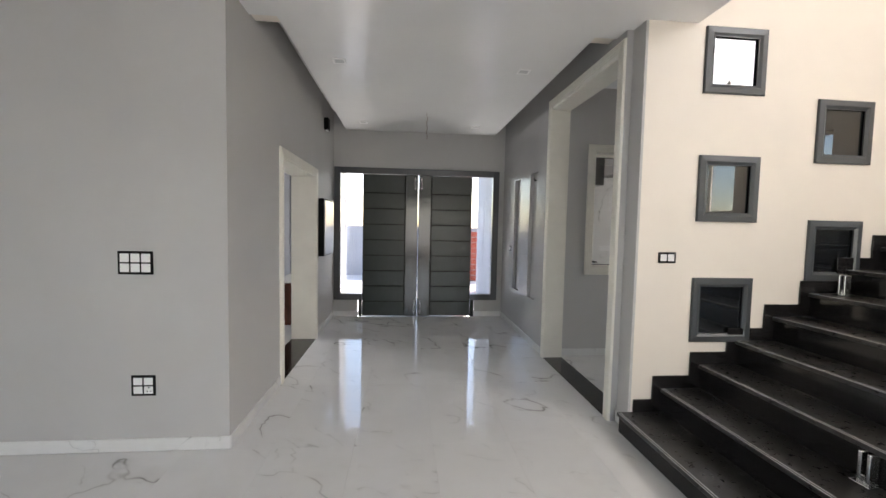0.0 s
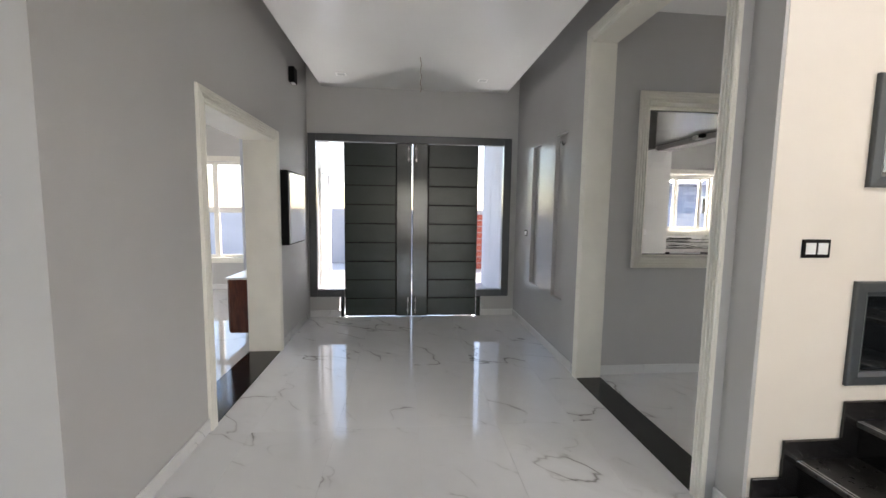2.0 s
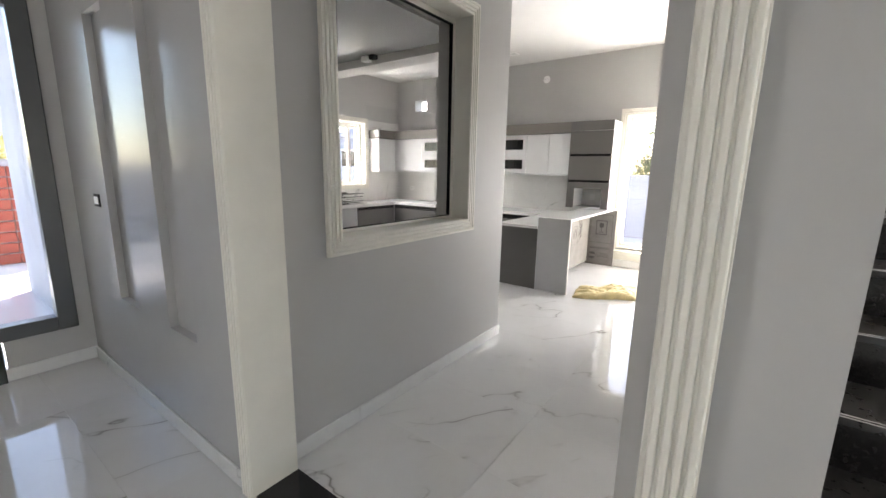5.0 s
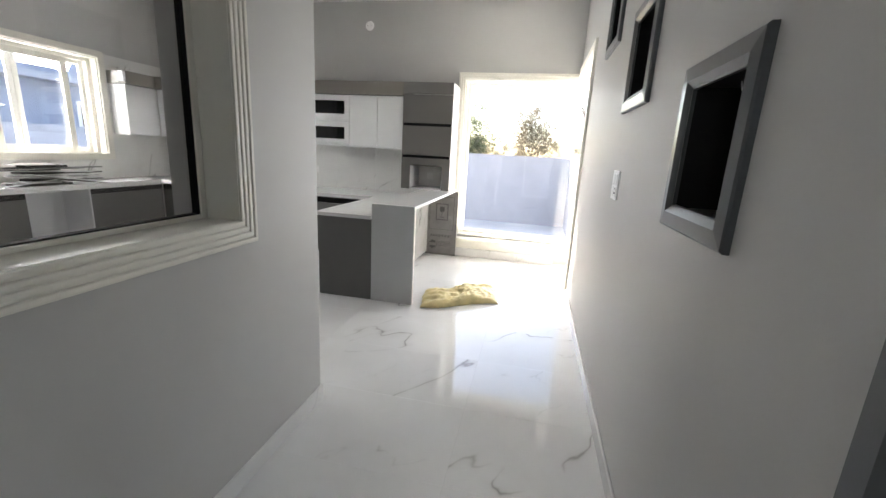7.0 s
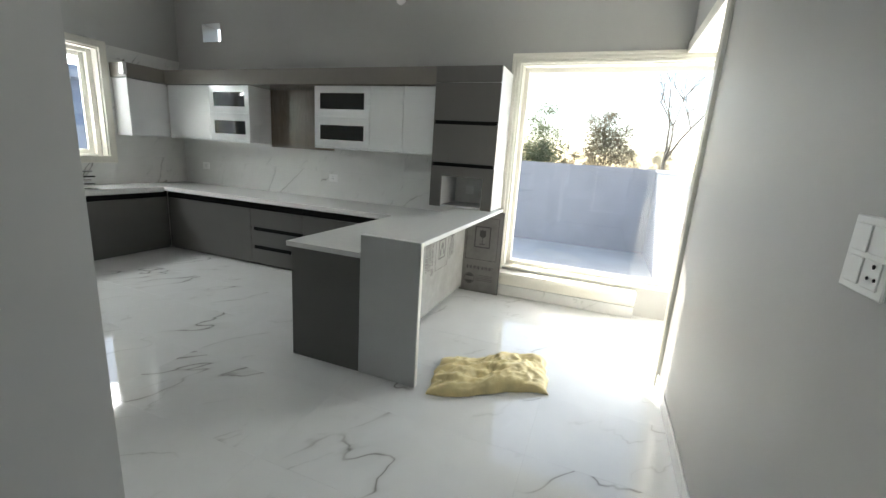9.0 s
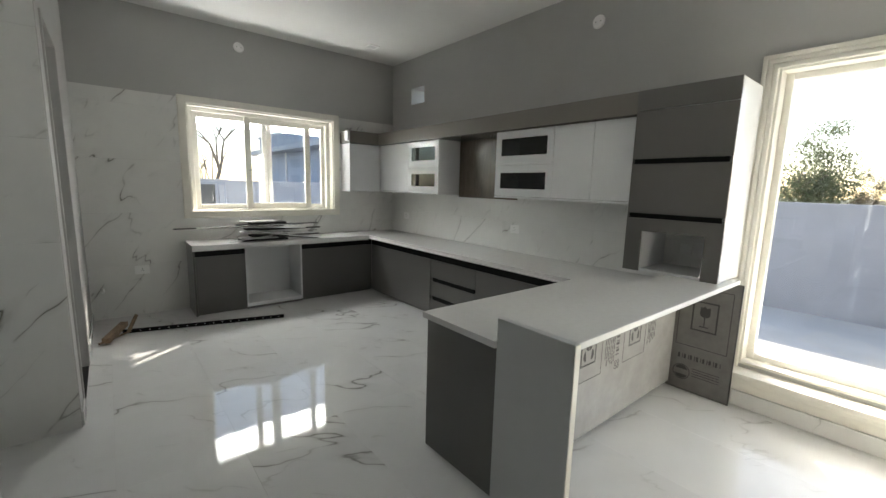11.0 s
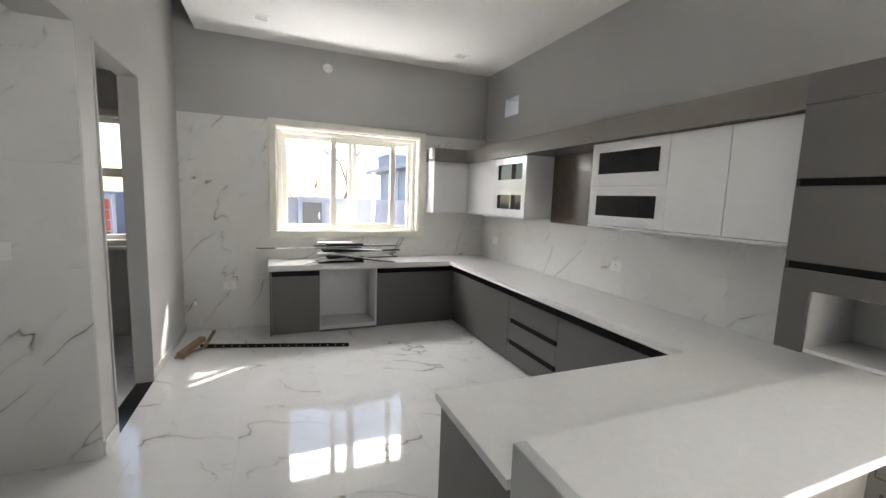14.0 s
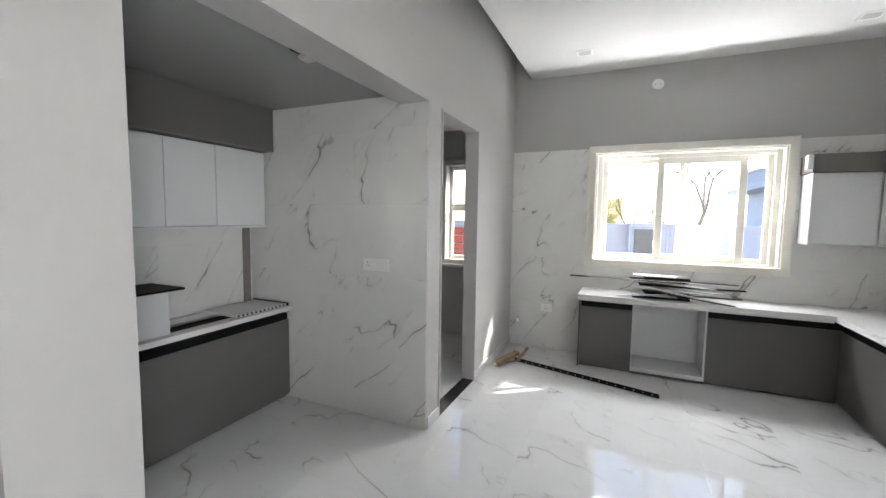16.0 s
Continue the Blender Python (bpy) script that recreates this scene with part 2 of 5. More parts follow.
def pbox(bm, axis, n0, n1, a0, a1, z0, z1):
    """A box by its wall: n along the wall's normal axis, a along the wall."""
    if axis == "x":
        return box(bm, min(n0, n1), max(n0, n1), a0, a1, z0, z1)
    return box(bm, a0, a1, min(n0, n1), max(n0, n1), z0, z1)


def bevelled(bm, w, seg=1):
    bmesh.ops.bevel(bm, geom=list(bm.edges), offset=w, segments=seg, affect="EDGES", profile=0.6, clamp_overlap=True)
    return bm


def tube(bm, p, q, r0, r1=None, seg=8):
    p, q = Vector(p), Vector(q)
    d = q - p
    m = Matrix.Translation((p + q) / 2) @ d.to_track_quat("Z", "Y").to_matrix().to_4x4()
    bmesh.ops.create_cone(bm, cap_ends=True, segments=seg, radius1=r0, radius2=r0 if r1 is None else r1, depth=d.length, matrix=m)


def finish(name, bm, mat, smooth=False):
    bmesh.ops.recalc_face_normals(bm, faces=list(bm.faces))
    me = bpy.data.meshes.new(name)
    bm.to_mesh(me)
    bm.free()
    me.materials.append(mat)
    if smooth:
        for p in me.polygons:
            p.use_smooth = True
    return me


def single(name, bm, mat, label="", category="", group="", kind="", smooth=False):
    return tagged(new(name, finish(name, bm, mat, smooth)), label, category, group, kind)


def thing(name, base, label, category, group="", kind=""):
    ob = new(name)
    ob.location = base
    ob.empty_display_size = 0.1
    return tagged(ob, label, category, group, kind)


def part(name, bm, mat, parent, label="", smooth=False):
    ob = new(name, finish(name, bm, mat, smooth))
    ob.parent = parent
    if parent.type == "EMPTY":
        ob.matrix_parent_inverse = Matrix.Translation(-parent.location)
    if label:
        tagged(ob, label)
    return ob


def quick(*boxes, bevel=0.0, seg=1):
    bm = bmesh.new()
    for b in boxes:
        box(bm, *b)
    if bevel:
        bevelled(bm, bevel, seg)
    return bm


def slab(axis, n0, n1, a0, a1, z0, z1, holes=()):
    """A wall of one mesh with holes (a0, a1, z0, z1) right through it."""
    bm = bmesh.new()
    ac = sorted({a0, a1, *[v for h in holes for v in h[:2] if a0 < v < a1]})
    zc = sorted({z0, z1, *[v for h in holes for v in h[2:] if z0 < v < z1]})

    def solid(i, j):
        if not (0 <= i < len(ac) - 1 and 0 <= j < len(zc) - 1):
            return False
        a, z = (ac[i] + ac[i + 1]) / 2, (zc[j] + zc[j + 1]) / 2
        return not any(h[0] < a < h[1] and h[2] < z < h[3] for h in holes)

    def P(n, a, z):
        return bm.verts.new((n, a, z) if axis == "x" else (a, n, z))

    for i in range(len(ac) - 1):
        for j in range(len(zc) - 1):
            if not solid(i, j):
                continue
            b0, b1, c0, c1 = ac[i], ac[i + 1], zc[j], zc[j + 1]
            for n in (n0, n1):
                bm.faces.new((P(n, b0, c0), P(n, b1, c0), P(n, b1, c1), P(n, b0, c1)))
            for di, dj, u, v in ((-1, 0, (b0, c0), (b0, c1)), (1, 0, (b1, c0), (b1, c1)), (0, -1, (b0, c0), (b1, c0)), (0, 1, (b0, c1), (b1, c1))):
                if not solid(i + di, j + dj):
                    bm.faces.new((P(n0, *u), P(n1, *u), P(n1, *v), P(n0, *v)))
    bmesh.ops.remove_doubles(bm, verts=list(bm.verts), dist=0.0005)
    return bm


def wall(name, axis, n0, n1, a0, a1, z0, z1, mat, label, holes=()):
    return single(name, slab(axis, n0, n1, a0, a1, z0, z1, holes), mat, label, "wall", kind="structure")


def mitred_side(axis, face, out, a0, a1, z0, z1, side, profile, square=False):
    """One side of a mitred frame; profile lists (inset, height) from the outer edge inwards."""
    bm = bmesh.new()
    rows = []
    for d, h in profile:
        lo = z0 if square else z0 + d
        ends = {"left": ((a0 + d, lo), (a0 + d, z1 - d)), "right": ((a1 - d, lo), (a1 - d, z1 - d)),
                "head": ((a0 + d, z1 - d), (a1 - d, z1 - d)), "sill": ((a0 + d, z0 + d), (a1 - d, z0 + d))}[side]
        n = face + out * h
        rows.append([bm.verts.new((n, a, z) if axis == "x" else (a, n, z)) for a, z in ends])
    for p, q in zip(rows, rows[1:] + rows[:1]):
        bm.faces.new((p[0], p[1], q[1], q[0]))
    for k in (0, 1):
        bm.faces.new([p[k] for p in rows])
    return bm


def reeded(w, n=4, low=0.015, high=0.024):
    """A casing's cross-section: n flat reeds with eased edges between narrow grooves."""
    pts = [(0.0, 0.0)]
    step = w / n
    for i in range(n):
        a = i * step
        pts += [(a + 0.0005, low), (a + 0.004, low), (a + 0.0055, high - 0.002), (a + 0.008, high), (a + step - 0.006, high), (a + step - 0.003, high - 0.002), (a + step - 0.0015, low)]
    return pts + [(w, low), (w, 0.0)]


def casing(name, axis, face, out, a0, a1, z0, z1, w, label, bottom=False, reeds=4, skip=""):
    """A mitred, reeded casing round an opening; a0..z1 is its outer edge."""
    t = thing(name, ((face, (a0 + a1) / 2, z0) if axis == "x" else ((a0 + a1) / 2, face, z0)), label, "trim", kind="structure")
    for side, n in (("left", "casing_side"), ("right", "casing_side"), ("head", "casing_head"), ("sill", "casing_sill")):
        if side != skip and (side != "sill" or bottom):
            part(n, mitred_side(axis, face, out, a0, a1, z0, z1, side, reeded(w, reeds), not bottom), M_trim, t)
    return t


def lining(name, axis, n0, n1, a0, a1, z0, z1, th, mat, label, bottom=False):
    """The boards that line an opening's reveal; a0..z1 is the rough opening."""
    t = thing(name, ((n0 + n1) / 2, (a0 + a1) / 2, z0) if axis == "x" else ((a0 + a1) / 2, (n0 + n1) / 2, z0), label, "trim", kind="structure")
    boards = [("jamb_board", a0, a0 + th, z0, z1), ("jamb_board", a1 - th, a1, z0, z1), ("head_board", a0 + th, a1 - th, z1 - th, z1)]
    if bottom:
        boards.append(("sill_board", a0 + th, a1 - th, z0, z0 + th))
    for n, *q in boards:
        bm = bmesh.new()
        pbox(bm, axis, n0, n1, *q)
        part(n, bevelled(bm, 0.003), mat, t)
    return t


def skirting(axis, face, out, a0, a1):
    bm = bmesh.new()
    pbox(bm, axis, face, face + out * 0.014, a0, a1, 0.003, 0.10)
    bevelled(bm, 0.004)
    return single("baseboard", bm, M_skirt, "white marble skirting along the wall foot", "baseboard", kind="structure")


def pane(name, bm, parent, mat=None):
    ob = part(name, bm, mat or M_glass, parent)
    ob.visible_shadow = False
    return ob


# ---- the plan ----
HL, HR, HR2 = -1.505, 1.567, 1.792          # hall's side walls, and the far side of the wall to the corridor
FRONT = 6.857                               # entrance wall
LF = 2.522                                  # wall face beside the hall
CN, CN2 = 4.55, 4.86                        # corridor's north wall
SW, CS = 2.605, 2.965                        # wall between stair and corridor
KW, KW2, KN, KE = 4.045, 3.80, 9.465, 7.965  # kitchen walls
ZH, ZK = 3.325, 3.46                        # ceilings
ZT = 7.2                                    # stairwell's top
LE = 6.40                                   # stairwell's east wall
LS, LW = -6.2, -7.2                         # living room's south and west walls

# ---- hall and living room ----
wall("wall_hall_west", "x", HL - 0.32, HL, LF + 0.2, FRONT + 0.2, 0, ZH + 0.3, M_wall, "grey painted wall of the entrance hall with a cased opening", [(3.80, 5.44, -1, 2.36)])
wall("wall_living_north", "y", LF, LF + 0.2, LW, HL, 0, ZH + 0.3, M_wall, "grey painted living room wall beside the hall")
wall("wall_hall_east", "x", HR, HR2, 2.785, FRONT + 0.2, 0, ZH + 0.3, M_wall_gloss, "glossy grey hall wall with two tall recesses",
     [(2.84, 4.52, -1, 3.18), (4.95, 5.29, 0.655, 2.44), (5.76, 6.10, 0.66, 2.43)])
wall("wall_recess_back", "x", HR + 0.045, HR2 - 0.004, 4.88, 6.2, 0.6, 2.5, M_wall_gloss, "grey painted back of the wall recesses")
wall("wall_front", "y", FRONT + 0.02, FRONT + 0.11, HL, HR, 0, ZH + 0.3, M_wall, "grey painted entrance wall round the double door", [(-1.47, 1.452, 0.30, 2.65), (-1.07, 1.06, -1, 2.65)])
wall("wall_living_south", "y", LS - 0.25, LS, LW, LE, 0, ZT, M_wall, "grey living room wall with two wide windows", [(-5.6, -2.4, 0.5, 2.7), (-0.6, 3.2, 0.5, 2.7)])
wall("wall_living_west", "x", LW - 0.25, LW, LS, LF + 0.2, 0, ZH + 0.3, M_wall, "grey living room wall with a window", [(-3.5, -0.6, 0.5, 2.6)])
wall("wall_living_east", "x", LE, LE + 0.2, LS, SW, 0, ZT, M_cream, "cream double-height wall with tall windows", [(-3.6, -1.98, 0.05, 3.4), (-3.6, -1.2, 4.4, 6.9), (-0.8, -0.1, 1.0, 3.3)])
HOLES = [(2.124, 2.656, 2.783, 3.305),
         (2.124, 2.656, 1.754, 2.291),
         (2.124, 2.656, 0.754, 1.291),
         (3.148, 3.66, 2.261, 2.783),
         (3.135, 3.635, 1.274, 1.785),
         (4.15, 4.68, 1.745, 2.27),
         (5.17, 5.71, 2.25, 2.78)]
INNER = [(a + 0.045, b - 0.045, c + 0.045, d - 0.045) for a, b, c, d in HOLES]
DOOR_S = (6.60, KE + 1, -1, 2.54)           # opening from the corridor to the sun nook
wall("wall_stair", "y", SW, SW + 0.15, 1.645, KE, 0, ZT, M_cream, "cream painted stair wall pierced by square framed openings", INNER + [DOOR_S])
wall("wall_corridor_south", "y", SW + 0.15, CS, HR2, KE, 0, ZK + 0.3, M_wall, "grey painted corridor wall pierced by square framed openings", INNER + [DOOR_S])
wall("wall_pier", "x", 1.625, 1.645, SW + 0.002, 2.80, 0, ZH, M_wall, "grey painted pier at the end of the stair wall")
wall("wall_over_hall", "y", LF + 0.43, LF + 0.58, LW, HR2, ZH + 0.02, ZT, M_cream, "cream wall above the hall ceiling")
wall("wall_stair_west", "x", 2.06, 2.16, LS, SW, ZH + 0.18, ZT, M_cream, "cream upper wall of the stairwell")

bm = bmesh.new()
for b in ((LW, 2.055, LS, 2.955), (HL + 0.215, HR - 0.195, 2.955, FRONT + 0.02)):
    box(bm, *b, ZH, ZH + 0.16)
single("ceiling", bm, M_ceiling, "white glossy hall ceiling with slots along its sides", "ceiling", kind="structure")
single("ceiling_slot", quick((HL - 0.05, HR + 0.05, 2.955, FRONT + 0.1, ZH + 0.3, ZH + 0.36)), M_wall, "grey slab above the ceiling slots", "ceiling", kind="structure")
single("ceiling_stairwell", quick((2.0, LE + 0.2, LS, SW + 0.3, ZT, ZT + 0.1)), M_ceiling, "white ceiling high above the stair", "ceiling", kind="structure")

# ---- corridor and kitchen ----
ALC = (4.87, 6.935, -1, 2.57)
KDOOR = (7.165, 8.04, -1, 2.56)
wall("wall_corridor_north", "y", CN, CN2, HR2, KW, 0, ZK + 0.3, M_wall, "grey painted corridor wall with an internal window", [(2.165, 3.45, 1.155, 2.67)])
wall("wall_kitchen_west", "x", KW2, KW, CN2, 7.05, 0, ZK + 0.5, M_wall, "grey kitchen wall round the open cooking bay", [ALC])
KW3 = KW - 0.12
wall("wall_kitchen_doorway", "x", KW3, KW, 7.05, KN, 0, ZK + 0.5, M_wall, "grey kitchen wall with the utility doorway", [KDOOR])
wall("wall_kitchen_north", "y", KN, KN + 0.25, KW2, KE + 0.25, 0, ZK + 0.5, M_wall_k, "grey kitchen wall with a sliding window", [(5.07, 6.93, 1.16, 2.49)])
wall("wall_kitchen_east", "x", KE, KE + 0.25, 1.55, KN, 0, ZK + 0.5, M_wall_k, "grey kitchen wall with a full-height window", [(2.15, 4.47, 0.30, 2.46), (8.62, 8.95, 2.80, 3.03)])
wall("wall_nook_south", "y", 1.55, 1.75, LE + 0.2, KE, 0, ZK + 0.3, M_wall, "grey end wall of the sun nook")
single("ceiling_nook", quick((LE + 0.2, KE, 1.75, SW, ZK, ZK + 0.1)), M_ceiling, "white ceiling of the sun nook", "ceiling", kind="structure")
bm = bmesh.new()
box(bm, KW + 0.21, KE, CS, KN, ZK, ZK + 0.1)
box(bm, HR2, KW + 0.21, CS, CN, ZK, ZK + 0.1)
single("ceiling_kitchen", bm, M_ceiling, "white kitchen ceiling with a slot along the wall", "ceiling", kind="structure")
single("ceiling_kitchen_slot", quick((KW2, KW + 0.3, CN, KN, ZK + 0.35, ZK + 0.45)), M_wall_k, "grey slab above the kitchen ceiling slot", "ceiling", kind="structure")
# cooking bay behind the kitchen
BX = 2.15
wall("wall_bay_west", "x", BX - 0.15, BX, CN2, 6.935, 0, 3.0, M_wall_k, "grey back wall of the cooking bay")
wall("wall_bay_north", "y", 6.935, 7.05, 1.9, KW2, 0, 3.0, M_wall_k, "grey wall between bay and utility room")
single("ceiling_bay", quick((BX, KW2, CN2, 6.935, 2.645, 2.75)), M_dark_ceiling, "dark grey glossy ceiling of the cooking bay", "ceiling", kind="structure")
# utility room behind the doorway
wall("wall_utility_west", "x", 1.7, 1.9, 7.0, KN + 0.25, 0, 3.0, M_wall_k, "grey utility room wall")
wall("wall_utility_north", "y", KN, KN + 0.25, 1.7, KW3, 0, 3.0, M_wall_k, "grey utility room wall with a window", [(3.08, 3.74, 1.10, 2.42)])
single("ceiling_utility", quick((1.7, KW3, 7.05, KN + 0.2, 2.9, 3.0)), M_ceiling, "white ceiling of the utility room", "ceiling", kind="structure")
# drawing room behind the left opening
DN = 9.05
wall("wall_drawing_north", "y", DN, DN + 0.25, -6.6, HL - 0.1, 0, ZH + 0.2, M_wall, "grey drawing room wall with a wide window", [(-5.5, -3.2, 0.62, 2.47)])
wall("wall_drawing_west", "x", -6.75, -6.5, LF + 0.2, DN + 0.25, 0, ZH + 0.2, M_wall, "grey drawing room wall with a tall window", [(5.0, 7.4, 0.5, 2.45)])
wall("wall_drawing_east", "x", HL - 0.32, HL - 0.1, FRONT + 0.2, DN, 0, ZH + 0.2, M_wall, "grey drawing room wall")
single("ceiling_drawing_room", quick((-6.6, HL - 0.32, LF + 0.2, DN, 3.3, 3.4)), M_ceiling, "white drawing room ceiling", "ceiling", kind="structure")
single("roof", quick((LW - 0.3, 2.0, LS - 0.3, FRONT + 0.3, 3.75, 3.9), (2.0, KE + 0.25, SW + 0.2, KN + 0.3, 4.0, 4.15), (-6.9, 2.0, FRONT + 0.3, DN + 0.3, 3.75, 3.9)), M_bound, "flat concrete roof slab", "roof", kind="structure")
# unseen hood, added to trim the sun patch from the north window
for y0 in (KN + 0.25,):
    single("sun_block_hood", quick((4.6, 7.4, y0, y0 + 0.75, 2.62, 2.72)), M_bound, "added unseen concrete hood that cuts the sun through the kitchen window", "window hood", kind="structure")
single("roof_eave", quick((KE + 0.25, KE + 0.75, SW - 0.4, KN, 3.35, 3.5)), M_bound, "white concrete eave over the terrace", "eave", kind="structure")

# ---- openings ----
casing("trim_hall_opening", "x", HL, 1, 3.735, 5.50, 0.0, 2.44, 0.095, "ivory fluted casing round the drawing room opening")
lining("door_lining", "x", HL - 0.33, HL + 0.004, 3.79, 5.45, 0, 2.37, 0.045, M_trim, "ivory lining of the drawing room opening")
casing("trim_corridor_opening", "x", HR, -1, 2.782, 4.56, 0.0, 3.26, 0.092, "ivory fluted casing round the tall corridor opening")
lining("door_lining", "x", HR - 0.004, HR2 + 0.01, 2.82, 4.545, 0, 3.2, 0.065, M_trim, "ivory lining of the tall corridor opening")
single("threshold", quick((HR - 0.01, HR2 + 0.012, 2.885, 4.48, -0.01, 0.006), bevel=0.002), M_granite, "black granite threshold strip", "threshold", kind="structure")
single("threshold", quick((HL - 0.33, HL + 0.01, 3.835, 5.405, -0.01, 0.006), bevel=0.002), M_granite, "black granite threshold strip", "threshold", kind="structure")
single("threshold", quick((KW3, KW + 0.004, 7.17, 8.03, -0.01, 0.006), bevel=0.002), M_granite, "black granite threshold of the utility doorway", "threshold", kind="structure")
lining("door_lining", "x", KW3 - 0.01, KW + 0.012, 7.15, 8.05, 0, 2.57, 0.02, M_wall, "light grey lining of the utility doorway")
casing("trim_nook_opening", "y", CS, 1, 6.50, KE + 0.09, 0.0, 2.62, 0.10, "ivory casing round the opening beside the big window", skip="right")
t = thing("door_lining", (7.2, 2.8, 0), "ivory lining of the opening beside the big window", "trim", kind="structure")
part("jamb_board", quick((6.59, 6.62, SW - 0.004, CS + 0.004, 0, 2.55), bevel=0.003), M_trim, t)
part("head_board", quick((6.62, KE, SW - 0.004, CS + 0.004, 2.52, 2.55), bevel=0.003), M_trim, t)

# internal window between corridor and bay
casing("window_1_trim", "y", CN, -1, 2.085, 3.53, 1.077, 2.75, 0.10, "ivory fluted casing round the internal window", bottom=True)
GY = CN + 0.15
lining("window_1_lining", "y", CN - 0.004, GY + 0.03, 2.165, 3.45, 1.155, 2.67, 0.02, M_trim, "ivory reveal of the internal window", bottom=True)
w = thing("window_1", (2.8, GY, 1.17), "fixed internal window of clear glass in an ivory frame", "window", kind="structure")
for n, q in (("frame_stile", (2.186, 2.232, 1.176, 2.649)), ("frame_stile", (3.398, 3.429, 1.176, 2.649)), ("frame_rail", (2.232, 3.398, 1.176, 1.194)), ("frame_rail", (2.232, 3.398, 2.612, 2.649))):
    bm = bmesh.new()
    pbox(bm, "y", GY - 0.022, GY + 0.026, *q)
    part(n, bevelled(bm, 0.003), M_trim, w)
for q in ((2.232, 2.238, 1.194, 2.612), (3.391, 3.398, 1.194, 2.612), (2.238, 3.391, 1.194, 1.199), (2.238, 3.391, 2.607, 2.612)):
    bm = bmesh.new()
    pbox(bm, "y", GY - 0.016, GY + 0.016, *q)
    part("gasket", bm, M_black, w, "black rubber gasket")
pane("pane", quick((2.238, 3.391, GY - 0.003, GY + 0.003, 1.199, 2.607)), w)


def sash(parent, axis, n0, n1, a0, a1, z0, z1, w, mat=None, pmat=None, name="sash"):
    bm = bmesh.new()
    pbox(bm, axis, n0, n1, a0, a0 + w, z0, z1)
    pbox(bm, axis, n0, n1, a1 - w, a1, z0, z1)
    pbox(bm, axis, n0, n1, a0 + w, a1 - w, z0, z0 + w)
    pbox(bm, axis, n0, n1, a0 + w, a1 - w, z1 - w, z1)
    s = part(name, bevelled(bm, 0.004), mat or M_pvc, parent)
    bm = bmesh.new()
    c = (n0 + n1) / 2
    pbox(bm, axis, c - 0.003, c + 0.003, a0 + w, a1 - w, z0 + w, z1 - w)
    pane("pane", bm, s, pmat)
    return s


# kitchen's north window: three sliding sashes
casing("window_2_trim", "y", KN, -1, 4.985, 7.015, 1.12, 2.578, 0.09, "ivory casing round the kitchen window", bottom=True, reeds=1)
lining("window_2_lining", "y", KN - 0.004, KN + 0.24, 5.07, 6.93, 1.16, 2.49, 0.02, M_trim, "ivory reveal of the kitchen window", bottom=True)
w = thing("window_2", (6.0, KN + 0.15, 1.18), "ivory sliding kitchen window with three sashes", "window", kind="structure")
bm = bmesh.new()
for b in ((5.09, 5.145, 1.18, 2.47), (6.855, 6.91, 1.18, 2.47), (5.145, 6.855, 1.18, 1.225), (5.145, 6.855, 2.425, 2.47)):
    pbox(bm, "y", KN + 0.10, KN + 0.21, *b)
part("window_frame", bevelled(bm, 0.004), M_pvc, w)
sash(w, "y", KN + 0.16, KN + 0.195, 5.145, 6.03, 1.225, 2.425, 0.06)
sash(w, "y", KN + 0.16, KN + 0.195, 6.035, 6.855, 1.225, 2.425, 0.055)
sb = sash(w, "y", KN + 0.115, KN + 0.15, 5.74, 6.62, 1.225, 2.425, 0.075)
bm = bmesh.new()
tube(bm, (5.78, KN + 0.10, 1.74), (5.86, KN + 0.095, 1.742), 0.007)
part("handle", bm, M_steel, sb, "small steel latch")

# kitchen's east window: one big fixed light on a low plinth
casing("window_3_trim", "x", KE, -1, 2.07, 4.567, 0.27, 2.555, 0.10, "ivory casing round the full-height kitchen window", reeds=3)
lining("window_3_lining", "x", KE - 0.004, KE + 0.22, 2.15, 4.47, 0.30, 2.46, 0.02, M_trim, "ivory reveal of the full-height kitchen window", bottom=True)
w = thing("window_3", (KE + 0.15, 3.75, 0.32), "large fixed window of clear glass in an ivory frame", "window", kind="structure")
sash(w, "x", KE + 0.12, KE + 0.18, 2.17, 4.45, 0.32, 2.44, 0.045, name="window_frame")
bm = bmesh.new()
box(bm, 7.80, KE, 3.06, 4.567, 0.235, 0.275)
box(bm, 7.84, KE, 3.06, 4.567, 0.19, 0.235)
box(bm, 7.87, KE, 3.06, 4.567, 0.12, 0.19)
single("window_sill", bevelled(bm, 0.008, 2), M_trim, "stepped ivory sill under the full-height window", "window sill", kind="structure")
single("window_plinth", quick((7.85, KE, 3.06, 4.567, 0.003, 0.12), bevel=0.004), M_skirt, "marble plinth under the full-height window", "plinth", kind="structure")

# other windows
def grid_window(name, axis, n, a0, a1, z0, z1, cols, bar, label, out=1, mat=None):
    w = thing(name, ((n, (a0 + a1) / 2, z0) if axis == "x" else ((a0 + a1) / 2, n, z0)), label, "window", kind="structure")
    step = (a1 - a0) / cols
    zm = z0 + (z1 - z0) * bar
    for i in range(cols):
        sash(w, axis, n, n + 0.05, a0 + i * step, a0 + (i + 1) * step, z0, zm, 0.05)
        sash(w, axis, n, n + 0.05, a0 + i * step, a0 + (i + 1) * step, zm, z1, 0.05)
    return w


grid_window("window_4", "y", KN + 0.12, 3.08, 3.74, 1.10, 2.42, 1, 0.56, "ivory utility room window with a transom")
casing("window_4_trim", "y", KN, -1, 3.0, 3.795, 1.02, 2.5, 0.08, "ivory casing round the utility room window", bottom=True)
